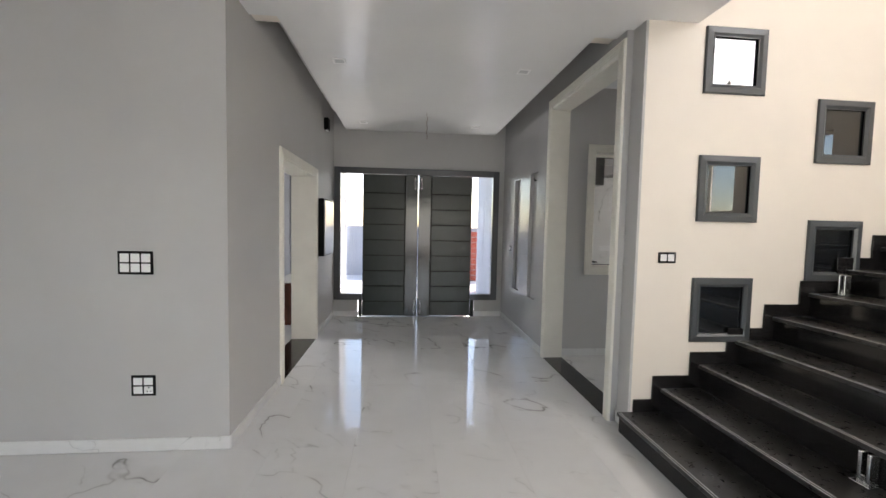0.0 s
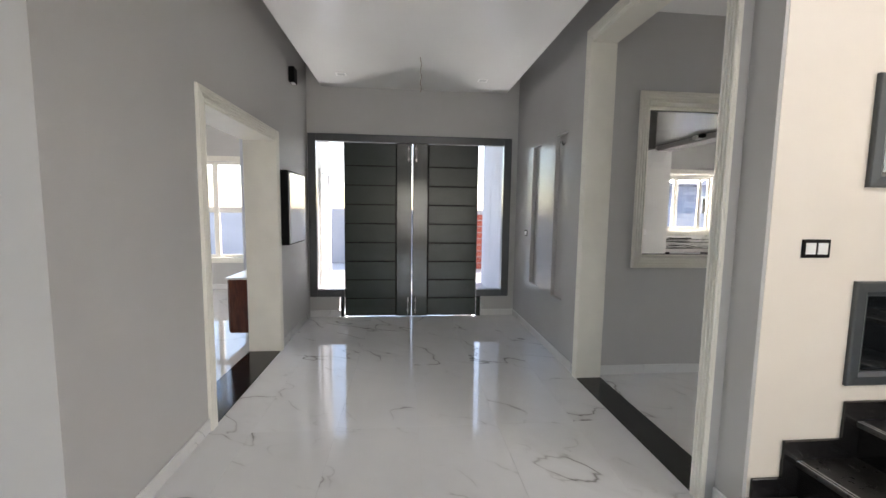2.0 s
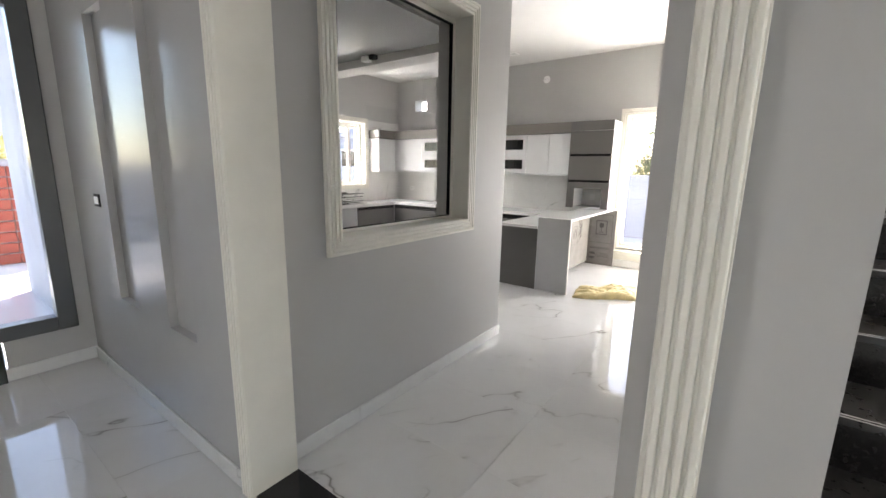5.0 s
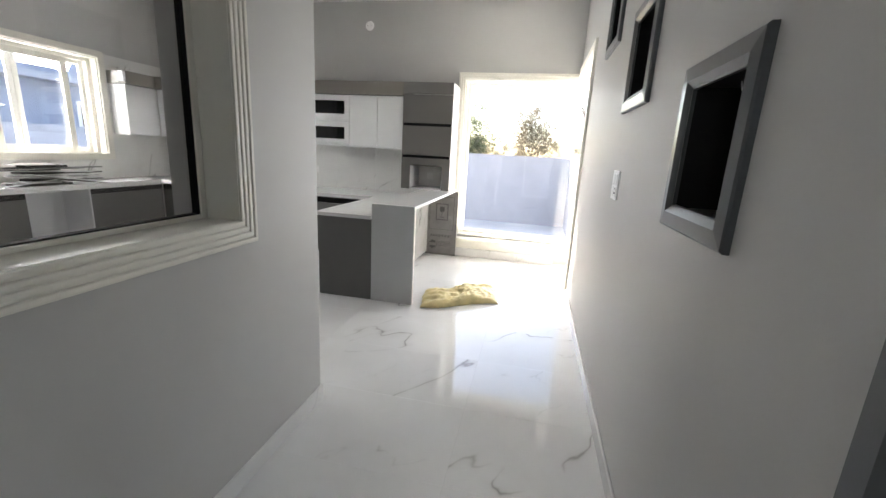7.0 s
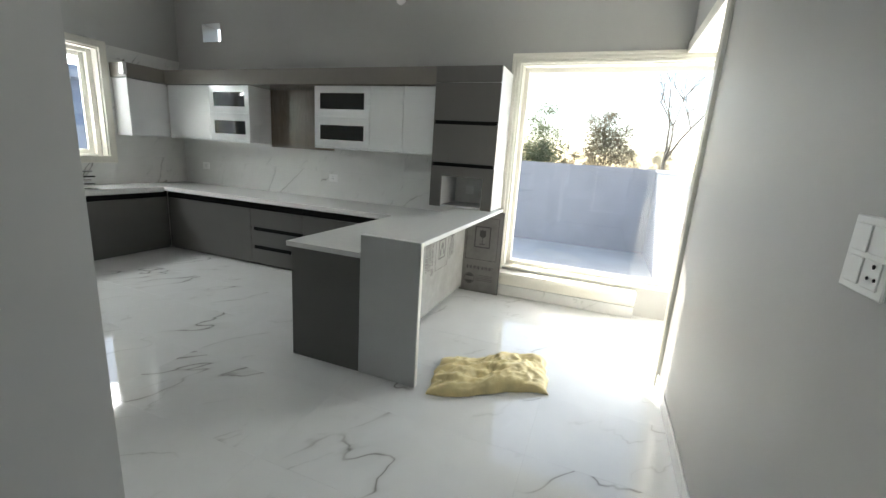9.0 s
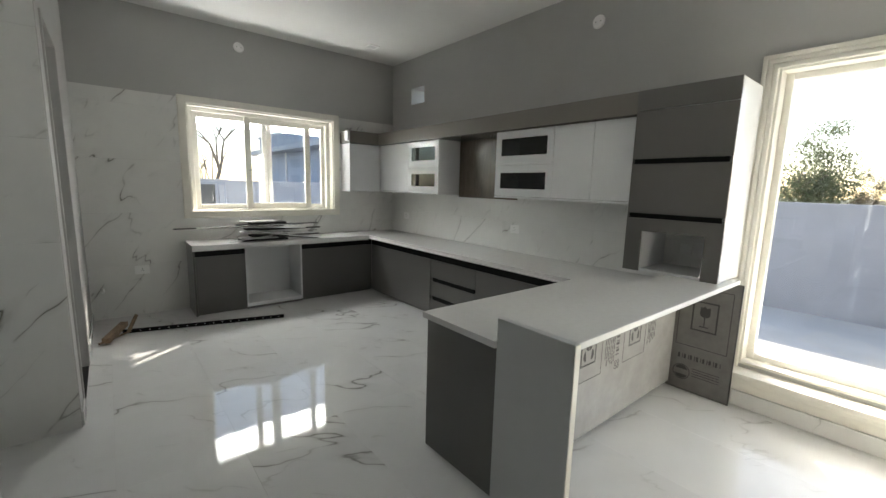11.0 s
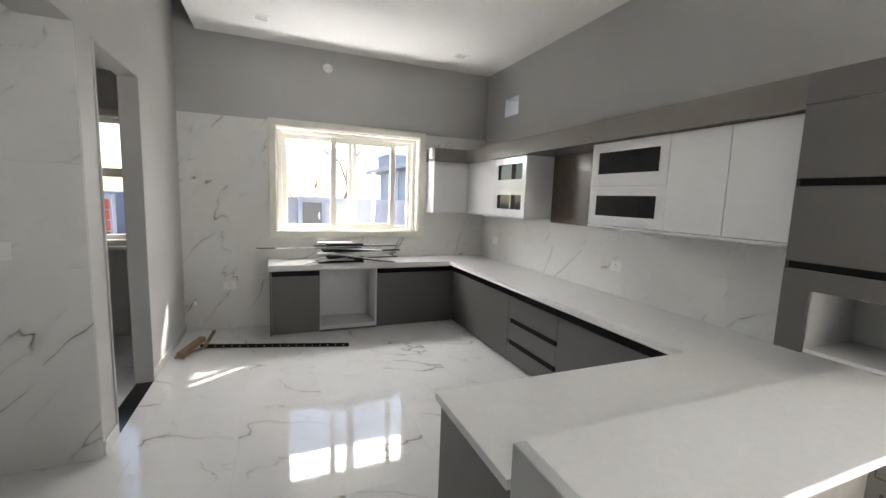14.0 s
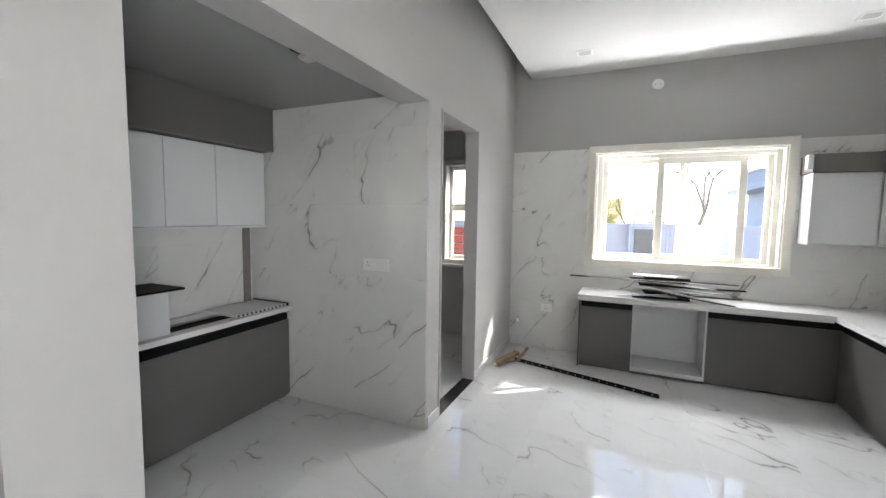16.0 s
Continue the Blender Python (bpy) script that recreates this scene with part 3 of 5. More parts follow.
single("window_sill", quick((2.96, 3.798, KN - 0.1, KN - 0.026, 1.0, 1.04), bevel=0.005), M_white, "white sill under the utility room window", "window sill", kind="structure")
grid_window("window_5", "y", DN + 0.12, -5.5, -3.2, 0.62, 2.47, 4, 0.5, "ivory drawing room window of eight lights")
casing("window_5_trim", "y", DN, -1, -5.6, -3.1, 0.52, 2.57, 0.10, "ivory casing round the drawing room window", bottom=True)
grid_window("window_6", "x", -6.66, 5.0, 7.4, 0.5, 2.45, 3, 0.5, "ivory drawing room side window")
grid_window("window_7", "y", LS - 0.15, -5.6, -2.4, 0.5, 2.7, 3, 0.6, "wide living room window")
grid_window("window_8", "y", LS - 0.15, -0.6, 3.2, 0.5, 2.7, 3, 0.6, "wide living room window")
grid_window("window_9", "x", LW - 0.15, -3.5, -0.6, 0.5, 2.6, 3, 0.6, "living room side window")
grid_window("window_10", "x", LE + 0.1, -3.6, -1.98, 0.05, 3.4, 2, 0.6, "tall living room window")
grid_window("window_11", "x", LE + 0.1, -3.6, -1.2, 4.4, 6.9, 2, 0.5, "high living room window")
grid_window("window_12", "x", LE + 0.1, -0.8, -0.1, 1.0, 3.3, 1, 0.5, "narrow living room window")

# ---- entrance door ----
def entrance_door():
    y0, y1 = FRONT - 0.03, FRONT + 0.09
    d = thing("door_1", (0, FRONT, 0), "charcoal lacquered double entrance door with glazed side panels", "door", kind="structure")
    bm = bmesh.new()
    for b in ((-1.485, -1.375, 0.31, 2.67), (1.355, 1.468, 0.31, 2.67), (-1.375, 1.355, 2.565, 2.67), (-1.375, -0.988, 0.31, 0.415), (0.978, 1.355, 0.31, 0.415)):
        box(bm, b[0], b[1], y0, y1, b[2], b[3])
    part("door_frame", bevelled(bm, 0.006), M_frame, d, "slate grey painted frame")
    part("corner_block", quick((-1.045, -0.99, y0 + 0.005, y1, 0.004, 0.3095), bevel=0.004), M_door, d)
    part("corner_block", quick((0.98, 1.045, y0 + 0.005, y1, 0.004, 0.3095), bevel=0.004), M_door, d)
    for x0, x1, mt in ((-1.3745, -0.9885, M_glass), (0.9785, 1.3545, M_glass)):
        pane("side_light", quick((x0, x1, FRONT + 0.03, FRONT + 0.038, 0.415, 2.565)), d, mt)
    zs = [0.28 + i * 0.2785 for i in range(8)]
    for s, xo, xm, xi in ((-1, -0.985, -0.245, -0.007), (1, 0.975, 0.245, 0.005)):
        bm = bmesh.new()
        edges = [0.008, *zs, 2.563]
        for z0, z1 in zip(edges[:-1], edges[1:]):
            box(bm, min(xo, xm), max(xo, xm), FRONT, FRONT + 0.05, z0 + 0.008, z1 - 0.008)
        bevelled(bm, 0.0015)
        leaf = part("door_leaf", bm, M_door_panel, d, "grooved charcoal door leaf")
        part("groove_backing", quick((min(xo, xm - s * 0.05) + 0.001, max(xo, xm - s * 0.05), FRONT + 0.034, FRONT + 0.045, 0.01, 2.56)), M_black, leaf)
        part("stile", quick((min(xm + 0.012 * s * -1, xi), max(xm - 0.012 * s, xi), FRONT - 0.014, FRONT + 0.05, 0.008, 2.563), bevel=0.01, seg=2), M_door, leaf, "glossy centre stile")
        bx = xi + s * 0.05
        bm = bmesh.new()
        tube(bm, (bx, FRONT - 0.026, 2.30), (bx, FRONT - 0.026, 2.52), 0.008)
        for z in (2.33, 2.48):
            box(bm, bx - 0.013, bx + 0.013, FRONT - 0.030, FRONT - 0.012, z - 0.012, z + 0.012)
        part("tower_bolt", bm, M_steel, leaf, "chrome tower bolt")
        bm = bmesh.new()
        tube(bm, (bx, FRONT - 0.026, 0.06), (bx, FRONT - 0.026, 0.30), 0.008)
        for z in (0.1, 0.25):
            box(bm, bx - 0.013, bx + 0.013, FRONT - 0.030, FRONT - 0.012, z - 0.012, z + 0.012)
        part("tower_bolt", bm, M_steel, leaf, "chrome tower bolt")
    return d


entrance_door()

# ---- framed openings in the stair wall ----
for a, b, c, dd in HOLES:
    base = ((a + b) / 2, (SW + CS) / 2, c)
    t = thing("framed_opening", base, "square slate grey framed niche through the stair wall with black glass", "wall niche", "niches in the stair wall")
    bevel_profile = [(0.0, 0.0), (0.0, 0.016), (0.006, 0.022), (0.050, 0.026), (0.070, 0.012), (0.075, 0.012), (0.075, 0.0)]
    for face, out in ((SW, -1), (CS, 1)):
        for edge in ("left", "right", "head", "sill"):
            part("frame_side", mitred_side("y", face, out, a, b, c, dd, edge, bevel_profile), M_frame, t)
    i = 0.046
    for q in ((a + i, a + i + 0.02, c + i, dd - i), (b - i - 0.02, b - i, c + i, dd - i), (a + i + 0.02, b - i - 0.02, c + i, c + i + 0.02), (a + i + 0.02, b - i - 0.02, dd - i - 0.02, dd - i)):
        bm = bmesh.new()
        pbox(bm, "y", SW + 0.002, CS - 0.002, *q)
        floor_board = q[3] < (c + dd) / 2
        part("reveal_board", bm, M_granite_top if floor_board else M_black, t, "dusty dark floor board" if floor_board else "black reveal board")
    part("glass_back", quick((a + 0.067, b - 0.067, SW + 0.008, SW + 0.02, c + 0.067, dd - 0.067)), M_mirror_glass, t, "black reflective glass")
    bm = bmesh.new()
    p = Vector((b - 0.2, CS - 0.1, dd - 0.067))
    for k in range(14):
        q = p + Vector((-0.011 * math.cos(k * 0.42), 0.002, -0.016 * math.cos(k * 0.30)))
        tube(bm, p, q, 0.0018, seg=5)
        p = q
    part("wire", bm, M_white, t, "loose white lamp wire")


# ---- the stair ----
RISERS = [(1.523, 0.168), (1.889, 0.365), (2.209, 0.564), (2.529, 0.764), (2.854, 0.966), (3.169, 1.168), (3.494, 1.370), (3.819, 1.567), (4.144, 1.769)]
Y_S = 1.05
stair = thing("staircase", (2.0, 1.85, 0), "black granite staircase with polished treads against a cream wall", "staircase")
for k, (x, z) in enumerate(RISERS):
    xe = RISERS[k + 1][0] if k + 1 < len(RISERS) else 5.3
    part("riser", quick((x + 0.025, xe + 0.03, Y_S, SW - 0.002, 0.002 if k == 0 else RISERS[k - 1][1] - 0.01, z - 0.03)), M_granite, stair)
    part("tread", quick((x, xe + 0.03, Y_S - 0.02, SW - 0.003, z - 0.03, z), bevel=0.006, seg=2), M_granite_top, stair, "polished black granite tread")
    part("nosing_line", quick((x + 0.022, x + 0.028, Y_S, SW - 0.02, z + 0.0002, z + 0.0012), (x + 0.004, x + 0.008, Y_S, SW - 0.02, z - 0.001, z + 0.001)), M_panel_end, stair, "pale grooved nosing line")
    x0 = 1.66 if k == 0 else x - 0.07
    part("wall_skirting", quick((x0, xe - 0.071, SW - 0.018, SW - 0.001, z + 0.001, z + 0.105), bevel=0.003), M_granite, stair)
    if k:
        part("wall_skirting", quick((x0, x0 + 0.09, SW - 0.0175, SW - 0.0015, RISERS[k - 1][1] + 0.001, z + 0.004)), M_granite, stair)
for x, y, z in ((2.20, 1.32, RISERS[1][1]), (3.36, 2.47, RISERS[5][1])):
    s = thing("glass_clamp", (x, y, z), "brushed steel clamp for a glass balustrade standing on a tread", "balustrade clamp", "balustrade clamps")
    bm = bmesh.new()
    box(bm, x - 0.03, x + 0.03, y - 0.03, y - 0.012, z, z + 0.17)
    box(bm, x - 0.03, x + 0.03, y + 0.012, y + 0.03, z, z + 0.17)
    box(bm, x - 0.03, x + 0.03, y - 0.012, y + 0.012, z, z + 0.05)
    part("clamp_body", bevelled(bm, 0.004), M_steel, s)
    bm = bmesh.new()
    box(bm, x - 0.05, x + 0.05, y - 0.05, y + 0.05, z, z + 0.008)
    part("base_plate", bevelled(bm, 0.003), M_steel, s)

# ---- skirtings ----
for a in (("x", HL, 1, LF, 3.735), ("x", HL, 1, 5.50, FRONT), ("x", HR, -1, 4.56, FRONT), ("y", LF, -1, -5.0, HL + 0.013), ("y", FRONT + 0.02, -1, HL, -1.046), ("y", FRONT + 0.02, -1, 1.046, HR),
          ("y", CN, -1, HR2, KW + 0.014), ("y", CS, 1, HR2, 6.5), ("x", KW, 1, CN, 4.86), ("x", KW, 1, 6.94, 7.15), ("x", KW, 1, 8.05, KN), ("y", DN, -1, -6.4, -1.9), ("x", 1.625, -1, SW, 2.784)):
    skirting(*a)


# ---- switches and sockets ----
def switch_plate(axis, face, out, a, z, w, h, cols, rows, frame_mat, label, sign=1):
    base = (face, a, z) if axis == "x" else (a, face, z)
    t = thing("switch_plate", base, label, "switch plate")
    bm = bmesh.new()
    pbox(bm, axis, face, face + out * 0.008, a - w / 2, a + w / 2, z - h / 2, z + h / 2)
    part("plate", bevelled(bm, 0.003), frame_mat, t)
    m = 0.012
    cw, ch = (w - 2 * m) / cols, (h - 2 * m) / rows
    for i in range(cols):
        for j in range(rows):
            bm = bmesh.new()
            pbox(bm, axis, face + out * 0.008, face + out * 0.012, a - w / 2 + m + i * cw + 0.005, a - w / 2 + m + (i + 1) * cw - 0.005, z - h / 2 + m + j * ch + 0.005, z - h / 2 + m + (j + 1) * ch - 0.005)
            part("rocker", bevelled(bm, 0.002), M_white, t)
    return t


def socket_holes(t, axis, face, out, a, z):
    for da, dz, r in ((0, 0.018, 0.005), (-0.012, -0.008, 0.004), (0.012, -0.008, 0.004)):
        bm = bmesh.new()
        c = Vector((face + out * 0.012, a + da, z + dz)) if axis == "x" else Vector((a + da, face + out * 0.012, z + dz))
        n = Vector((out, 0, 0)) if axis == "x" else Vector((0, out, 0))
        tube(bm, c, c + n * 0.0015, r, seg=8)
        part("socket_hole", bm, M_black, t)


switch_plate("y", LF, -1, -2.125, 1.37, 0.235, 0.165, 3, 2, M_black, "black framed switch plate with six white rockers on the grey wall")
t = switch_plate("y", LF, -1, -2.09, 0.487, 0.165, 0.15, 2, 2, M_black, "black framed socket plate with four white modules")
socket_holes(t, "y", LF, -1, -2.05, 0.455)
switch_plate("y", SW, -1, 1.893, 1.453, 0.153, 0.09, 2, 1, M_black, "black framed double switch on the cream stair wall")
switch_plate("x", HL - 0.32, -1, 6.7, 1.31, 0.15, 0.09, 2, 1, M_black, "black framed double switch on the drawing room wall")
switch_plate("x", HR, -1, 6.30, 1.31, 0.11, 0.085, 1, 1, M_black, "small black framed switch on the glossy hall wall")
t = switch_plate("y", CS, 1, 4.62, 1.345, 0.16, 0.165, 2, 2, M_white, "white socket and switch plate on the corridor wall")
socket_holes(t, "y", CS, 1, 4.58, 1.31)
t = switch_plate("y", KN - 0.012, -1, 4.53, 0.535, 0.14, 0.10, 1, 1, M_white, "white socket plate on the marble wall")
socket_holes(t, "y", KN - 0.012, -1, 4.53, 0.535)
for y in (6.77, 9.02):
    t = switch_plate("x", KE - 0.012, -1, y, 1.115, 0.13, 0.095, 1, 1, M_white, "white socket plate on the marble splashback")
    socket_holes(t, "x", KE - 0.012, -1, y, 1.115)
t = switch_plate("y", 6.935 - 0.012, -1, 3.58, 1.305, 0.25, 0.10, 4, 1, M_white, "white switch plate on the marble wall of the bay")
socket_holes(t, "y", 6.935 - 0.012, -1, 3.50, 1.305)


# ---- hall fittings ----
d = thing("distribution_board", (HL, 5.86, 1.19), "flat white wall board with a black edge in the hall", "distribution board")
part("board_body", quick((HL, HL + 0.10, 5.506, 6.20, 1.19, 2.03), bevel=0.004), M_black, d)
part("board_front", quick((HL + 0.102, HL + 0.118, 5.53, 6.22, 1.205, 2.01), bevel=0.004), M_white_gloss, d, "white glossy front panel")
# the small black box high on the wall is a junction box, no lamp
d = thing("junction_box", (HL, 6.1, 3.15), "small black junction box high on the hall wall", "wall lamp")
part("junction_body", quick((HL, HL + 0.07, 6.0, 6.14, 3.12, 3.30), bevel=0.006), M_black, d)
part("junction_cover", quick((HL + 0.02, HL + 0.06, 6.03, 6.11, 3.108, 3.121)), M_white, d)


def spot(x, y, z, size=0.13):
    d = thing("ceiling_downlight", (x, y, z), "small square white downlight recessed in the ceiling", "downlight", "ceiling downlights")
    bm = bmesh.new()
    h = size / 2
    for b in ((-h, -h + 0.02, -h, h), (h - 0.02, h, -h, h), (-h + 0.02, h - 0.02, -h, -h + 0.02), (-h + 0.02, h - 0.02, h - 0.02, h)):
        box(bm, x + b[0], x + b[1], y + b[2], y + b[3], z - 0.008, z + 0.001)
    part("rim", bevelled(bm, 0.002), M_white, d)
    part("lens", quick((x - h + 0.02, x + h - 0.02, y - h + 0.02, y + h - 0.02, z - 0.004, z + 0.001)), M_panel_end, d)


for x, y in ((0.99, 3.80), (-0.93, 3.80), (-0.93, 6.30), (0.91, 6.31)):
    spot(x, y, ZH)
for x, y in ((4.95, 8.80), (7.25, 8.88), (4.95, 6.2), (7.25, 6.2)):
    spot(x, y, ZK, 0.16)

w = bmesh.new()
p = Vector((0.06, 5.6, ZH))
for k in range(14):
    q = p + Vector((math.sin(k * 1.3) * 0.008, math.cos(k * 0.9) * 0.006, -0.027))
    tube(w, p, q, 0.004, seg=6)
    p = q
single("hanging_wire", w, M_old_wood, "bare lamp wire hanging from the hall ceiling", "wire")
w = bmesh.new()
for r in range(2):
    p = Vector((HR + 0.09, 5.05 + r * 0.05, 2.42))
    for k in range(8):
        q = p + Vector((-0.012, math.sin(k * 0.8 + r) * 0.03 + 0.006, -0.018 if k < 5 else 0.01))
        tube(w, p, q, 0.004, seg=5)
        p = q
single("loose_wire", w, M_black, "loose dark lamp wire at the top of the wall recess", "wire")


def cover(axis, face, out, a, z):
    d = thing("round_cover", (face, a, z) if axis == "x" else (a, face, z), "round white blanking cover high on the kitchen wall", "blanking cover", "blanking covers")
    c = Vector((face, a, z)) if axis == "x" else Vector((a, face, z))
    n = Vector((out, 0, 0)) if axis == "x" else Vector((0, out, 0))
    side = Vector((0, 1, 0)) if axis == "x" else Vector((1, 0, 0))
    bm = bmesh.new()
    tube(bm, c, c + n * 0.014, 0.062, 0.056, 28)
    part("disc", bm, M_white, d)
    for s in (-0.025, 0.025):
        bm = bmesh.new()
        tube(bm, c + n * 0.0142 + side * s, c + n * 0.016 + side * s, 0.007, seg=10)
        part("screw", bm, M_steel, d)


cover("y", KN, -1, 5.69, 3.24)
cover("x", KE, -1, 5.89, 3.147)

# ---- drawing room cabinet ----
c = thing("wall_cabinet", (-2.0, 6.5, 0.14), "dark red mahogany low cabinet hung on the drawing room wall", "cabinet")
part("body", quick((-2.14, -1.832, 5.66, 7.5, 0.14, 0.775), bevel=0.006), M_red_wood, c)
part("top", quick((-2.165, -1.831, 5.64, 7.52, 0.776, 0.80), bevel=0.004), M_quartz, c, "white stone top")
for y in (5.97, 6.58, 7.19):
    part("door", quick((-2.158, -2.141, y - 0.29, y + 0.29, 0.16, 0.76), bevel=0.004), M_red_wood, c)

# ---- kitchen cabinets ----
ZC = 0.85
BF, BN = 7.28, 8.98       # fronts of the east and north base units


def base_unit(axis, front, back, a0, a1, kind, label):
    """A base unit whose front looks towards the room (-x or -y)."""
    base = ((front + back) / 2, (a0 + a1) / 2, 0) if axis == "x" else ((a0 + a1) / 2, (front + back) / 2, 0)
    u = thing("base_cabinet", base, label, "base cabinet", "kitchen base cabinets")
    def P(n0, n1, b0, b1, z0, z1, bev=0.0):
        bm = bmesh.new()
        pbox(bm, axis, n0, n1, b0, b1, z0, z1)
        return bevelled(bm, bev) if bev else bm
    if kind == "open":
        for nm, q in (("side_panel", (front + 0.002, back, a0, a0 + 0.018, 0.03, ZC - 0.05)), ("side_panel", (front + 0.002, back, a1 - 0.018, a1, 0.03, ZC - 0.05)),
                      ("bottom_panel", (front + 0.002, back, a0 + 0.018, a1 - 0.018, 0.03, 0.075)), ("back_panel", (back - 0.02, back, a0 + 0.018, a1 - 0.018, 0.075, ZC - 0.05))):
            part(nm, P(*q), M_white_gloss, u, "white laminate panel")
        part("plinth", P(front + 0.01, front + 0.03, a0, a1, 0.002, 0.03), M_cab, u)
        return u
    part("carcass", P(front + 0.021, back, a0 + 0.002, a1 - 0.002, 0.03, ZC - 0.10), M_cab, u)
    part("plinth", P(front + 0.04, back, a0, a1, 0.002, 0.03), M_cab, u)
    part("top_rail", P(front + 0.031, front + 0.09, a0 + 0.001, a1 - 0.001, ZC - 0.10, ZC - 0.036), M_cab, u)
    part("handle_channel", P(front + 0.001, front + 0.03, a0 + 0.004, a1 - 0.004, ZC - 0.142, ZC - 0.066), M_black, u, "black handle channel")
    if kind == "door":
        n = max(1, round((a1 - a0) / 1.1))
        w = (a1 - a0) / n
        for i in range(n):
            part("door", P(front, front + 0.019, a0 + i * w + 0.003, a0 + (i + 1) * w - 0.003, 0.035, ZC - 0.145, 0.002), M_cab, u)
    else:
        zs = [0.035, 0.255, 0.485, ZC - 0.145]
        for z0, z1 in zip(zs[:-1], zs[1:]):
            dr = part("drawer", P(front, front + 0.019, a0 + 0.003, a1 - 0.003, z0 + 0.004, z1 - 0.004 - (0.0 if z1 == zs[-1] else 0.04), 0.002), M_cab, u)
            if z1 != zs[-1]:
                part("handle", P(front - 0.008, front + 0.012, a0 + 0.01, a1 - 0.06, z1 - 0.04, z1 + 0.004), M_black, dr, "black handle strip")
    return u


part("side_panel", quick((4.98, 4.999, BN - 0.01, KN - 0.014, 0.002, ZC - 0.036)), M_cab, base_unit("y", BN, KN - 0.014, 5.0, 5.54, "door", "dark grey base cabinet with a black handle channel under the window"))
base_unit("y", BN, KN - 0.014, 5.54, 6.24, "open", "open white appliance bay between grey base cabinets")
base_unit("y", BN, KN - 0.014, 6.24, 7.30, "door", "dark grey base cabinet with a black handle channel in the corner")
base_unit("x", BF, KE - 0.014, 7.50, 8.95, "door", "dark grey base cabinet with a black handle channel in the corner")
base_unit("x", BF, KE - 0.014, 6.70, 7.50, "drawers", "dark grey drawer unit with black handle strips")
base_unit("x", BF, KE - 0.014, 5.50, 6.70, "door", "dark grey base cabinet with a black handle channel beside the peninsula")

# worktops
wt = thing("worktop", (6.5, 7.5, ZC - 0.035), "white quartz worktop running round the kitchen", "worktop")
for q in ((4.97, 7.22, 8.91, KN - 0.014), (7.2202, KE - 0.014, 5.5002, KN - 0.014), (5.685, KE - 0.014, 4.912, 5.50)):
    part("slab", quick((*q, ZC - 0.035, ZC)), M_quartz, wt)
bm = bmesh.new()
box(bm, 4.97, 7.205, 8.905, 8.925, ZC - 0.065, ZC - 0.0355)
box(bm, 7.205, 7.225, 5.505, 8.925, ZC - 0.05, ZC - 0.0355)
part("front_edge", bevelled(bm, 0.003), M_quartz, wt)

# peninsula and breakfast bar
p = thing("peninsula", (6.4, 5.2, 0), "dark grey peninsula cabinet under a white worktop", "base cabinet")
part("end_panel", quick((5.70, 5.722, 4.914, 5.47, 0.002, ZC - 0.036), bevel=0.002), M_cab, p)
part("carcass", quick((5.723, 7.25, 4.93, 5.45, 0.03, ZC - 0.036)), M_cab, p)
for i in range(3):
    part("door", quick((5.74 + i * 0.5, 6.235 + i * 0.5, 5.451, 5.469, 0.04, ZC - 0.05), bevel=0.002), M_cab, p)
ZB = 0.968
b = thing("breakfast_bar", (6.7, 4.7, 0), "white breakfast bar top on a pale grey end panel", "breakfast bar")
part("bar_top", quick((5.735, 7.82, 4.486, 4.908, ZB - 0.032, ZB), bevel=0.003), M_quartz, b)
part("end_panel", quick((5.695, 5.7345, 4.484, 4.909, 0.002, ZB + 0.001), bevel=0.003), M_panel_end, b, "pale grey end panel")
part("end_panel_edge", quick((5.697, 5.733, 4.480, 4.4835, 0.003, ZB - 0.002)), M_trim, b, "ivory edging strip")
back = part("back_panel", quick((5.736, 7.78, 4.880, 4.908, 0.045, ZB - 0.034)), M_film, b, "grey film covered panel with printed marks")
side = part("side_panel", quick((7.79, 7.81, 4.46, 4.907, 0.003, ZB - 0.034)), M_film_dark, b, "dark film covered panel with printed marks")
part("side_panel_edge", quick((7.792, 7.808, 4.455, 4.459, 0.003, ZB - 0.034)), M_ink, b)


def print_bars(parent, face, plane, items):
    """Marks of the printed film: rectangles (a0, a1, z0, z1)."""
    bm = bmesh.new()
    for a0, a1, z0, z1 in items:
        if plane == "y":
            box(bm, a0, a1, face - 0.0012, face, z0, z1)
        else:
            box(bm, face - 0.0012, face, a0, a1, z0, z1)
    tagged(part("print", bm, M_ink, parent), "dark printed marks", kind="stuff")


def print_shapes(parent, face, plane, shapes):
    """Rounded marks: outlines of (a, z) points."""
    bm = bmesh.new()
    for pts in shapes:
        ring = [bm.verts.new((a, face - 0.0013, z) if plane == "y" else (face - 0.0013, a, z)) for a, z in pts]
        bm.faces.new(ring)
    tagged(part("print", bm, M_ink, parent), "dark printed marks", kind="stuff")


def arc(ca, cz, ra, rz, t0, t1, n=14):
    return [(ca + ra * math.cos(radians(t0 + (t1 - t0) * k / n)), cz + rz * math.sin(radians(t0 + (t1 - t0) * k / n))) for k in range(n + 1)]


def ring_pieces(ca, cz, r0, r1, n=12):
    """A printed ring as n short pieces."""
    out = []
    for k in range(n):
        t0, t1 = 360 * k / n, 360 * (k + 1) / n
        out.append(arc(ca, cz, r1, r1, t0, t1, 2) + arc(ca, cz, r0, r0, t1, t0, 2))
    return out


def outline(a0, a1, z0, z1, w=0.006):
    return [(a0, a1, z0, z0 + w), (a0, a1, z1 - w, z1), (a0, a0 + w, z0 + w, z1 - w), (a1 - w, a1, z0 + w, z1 - w)]


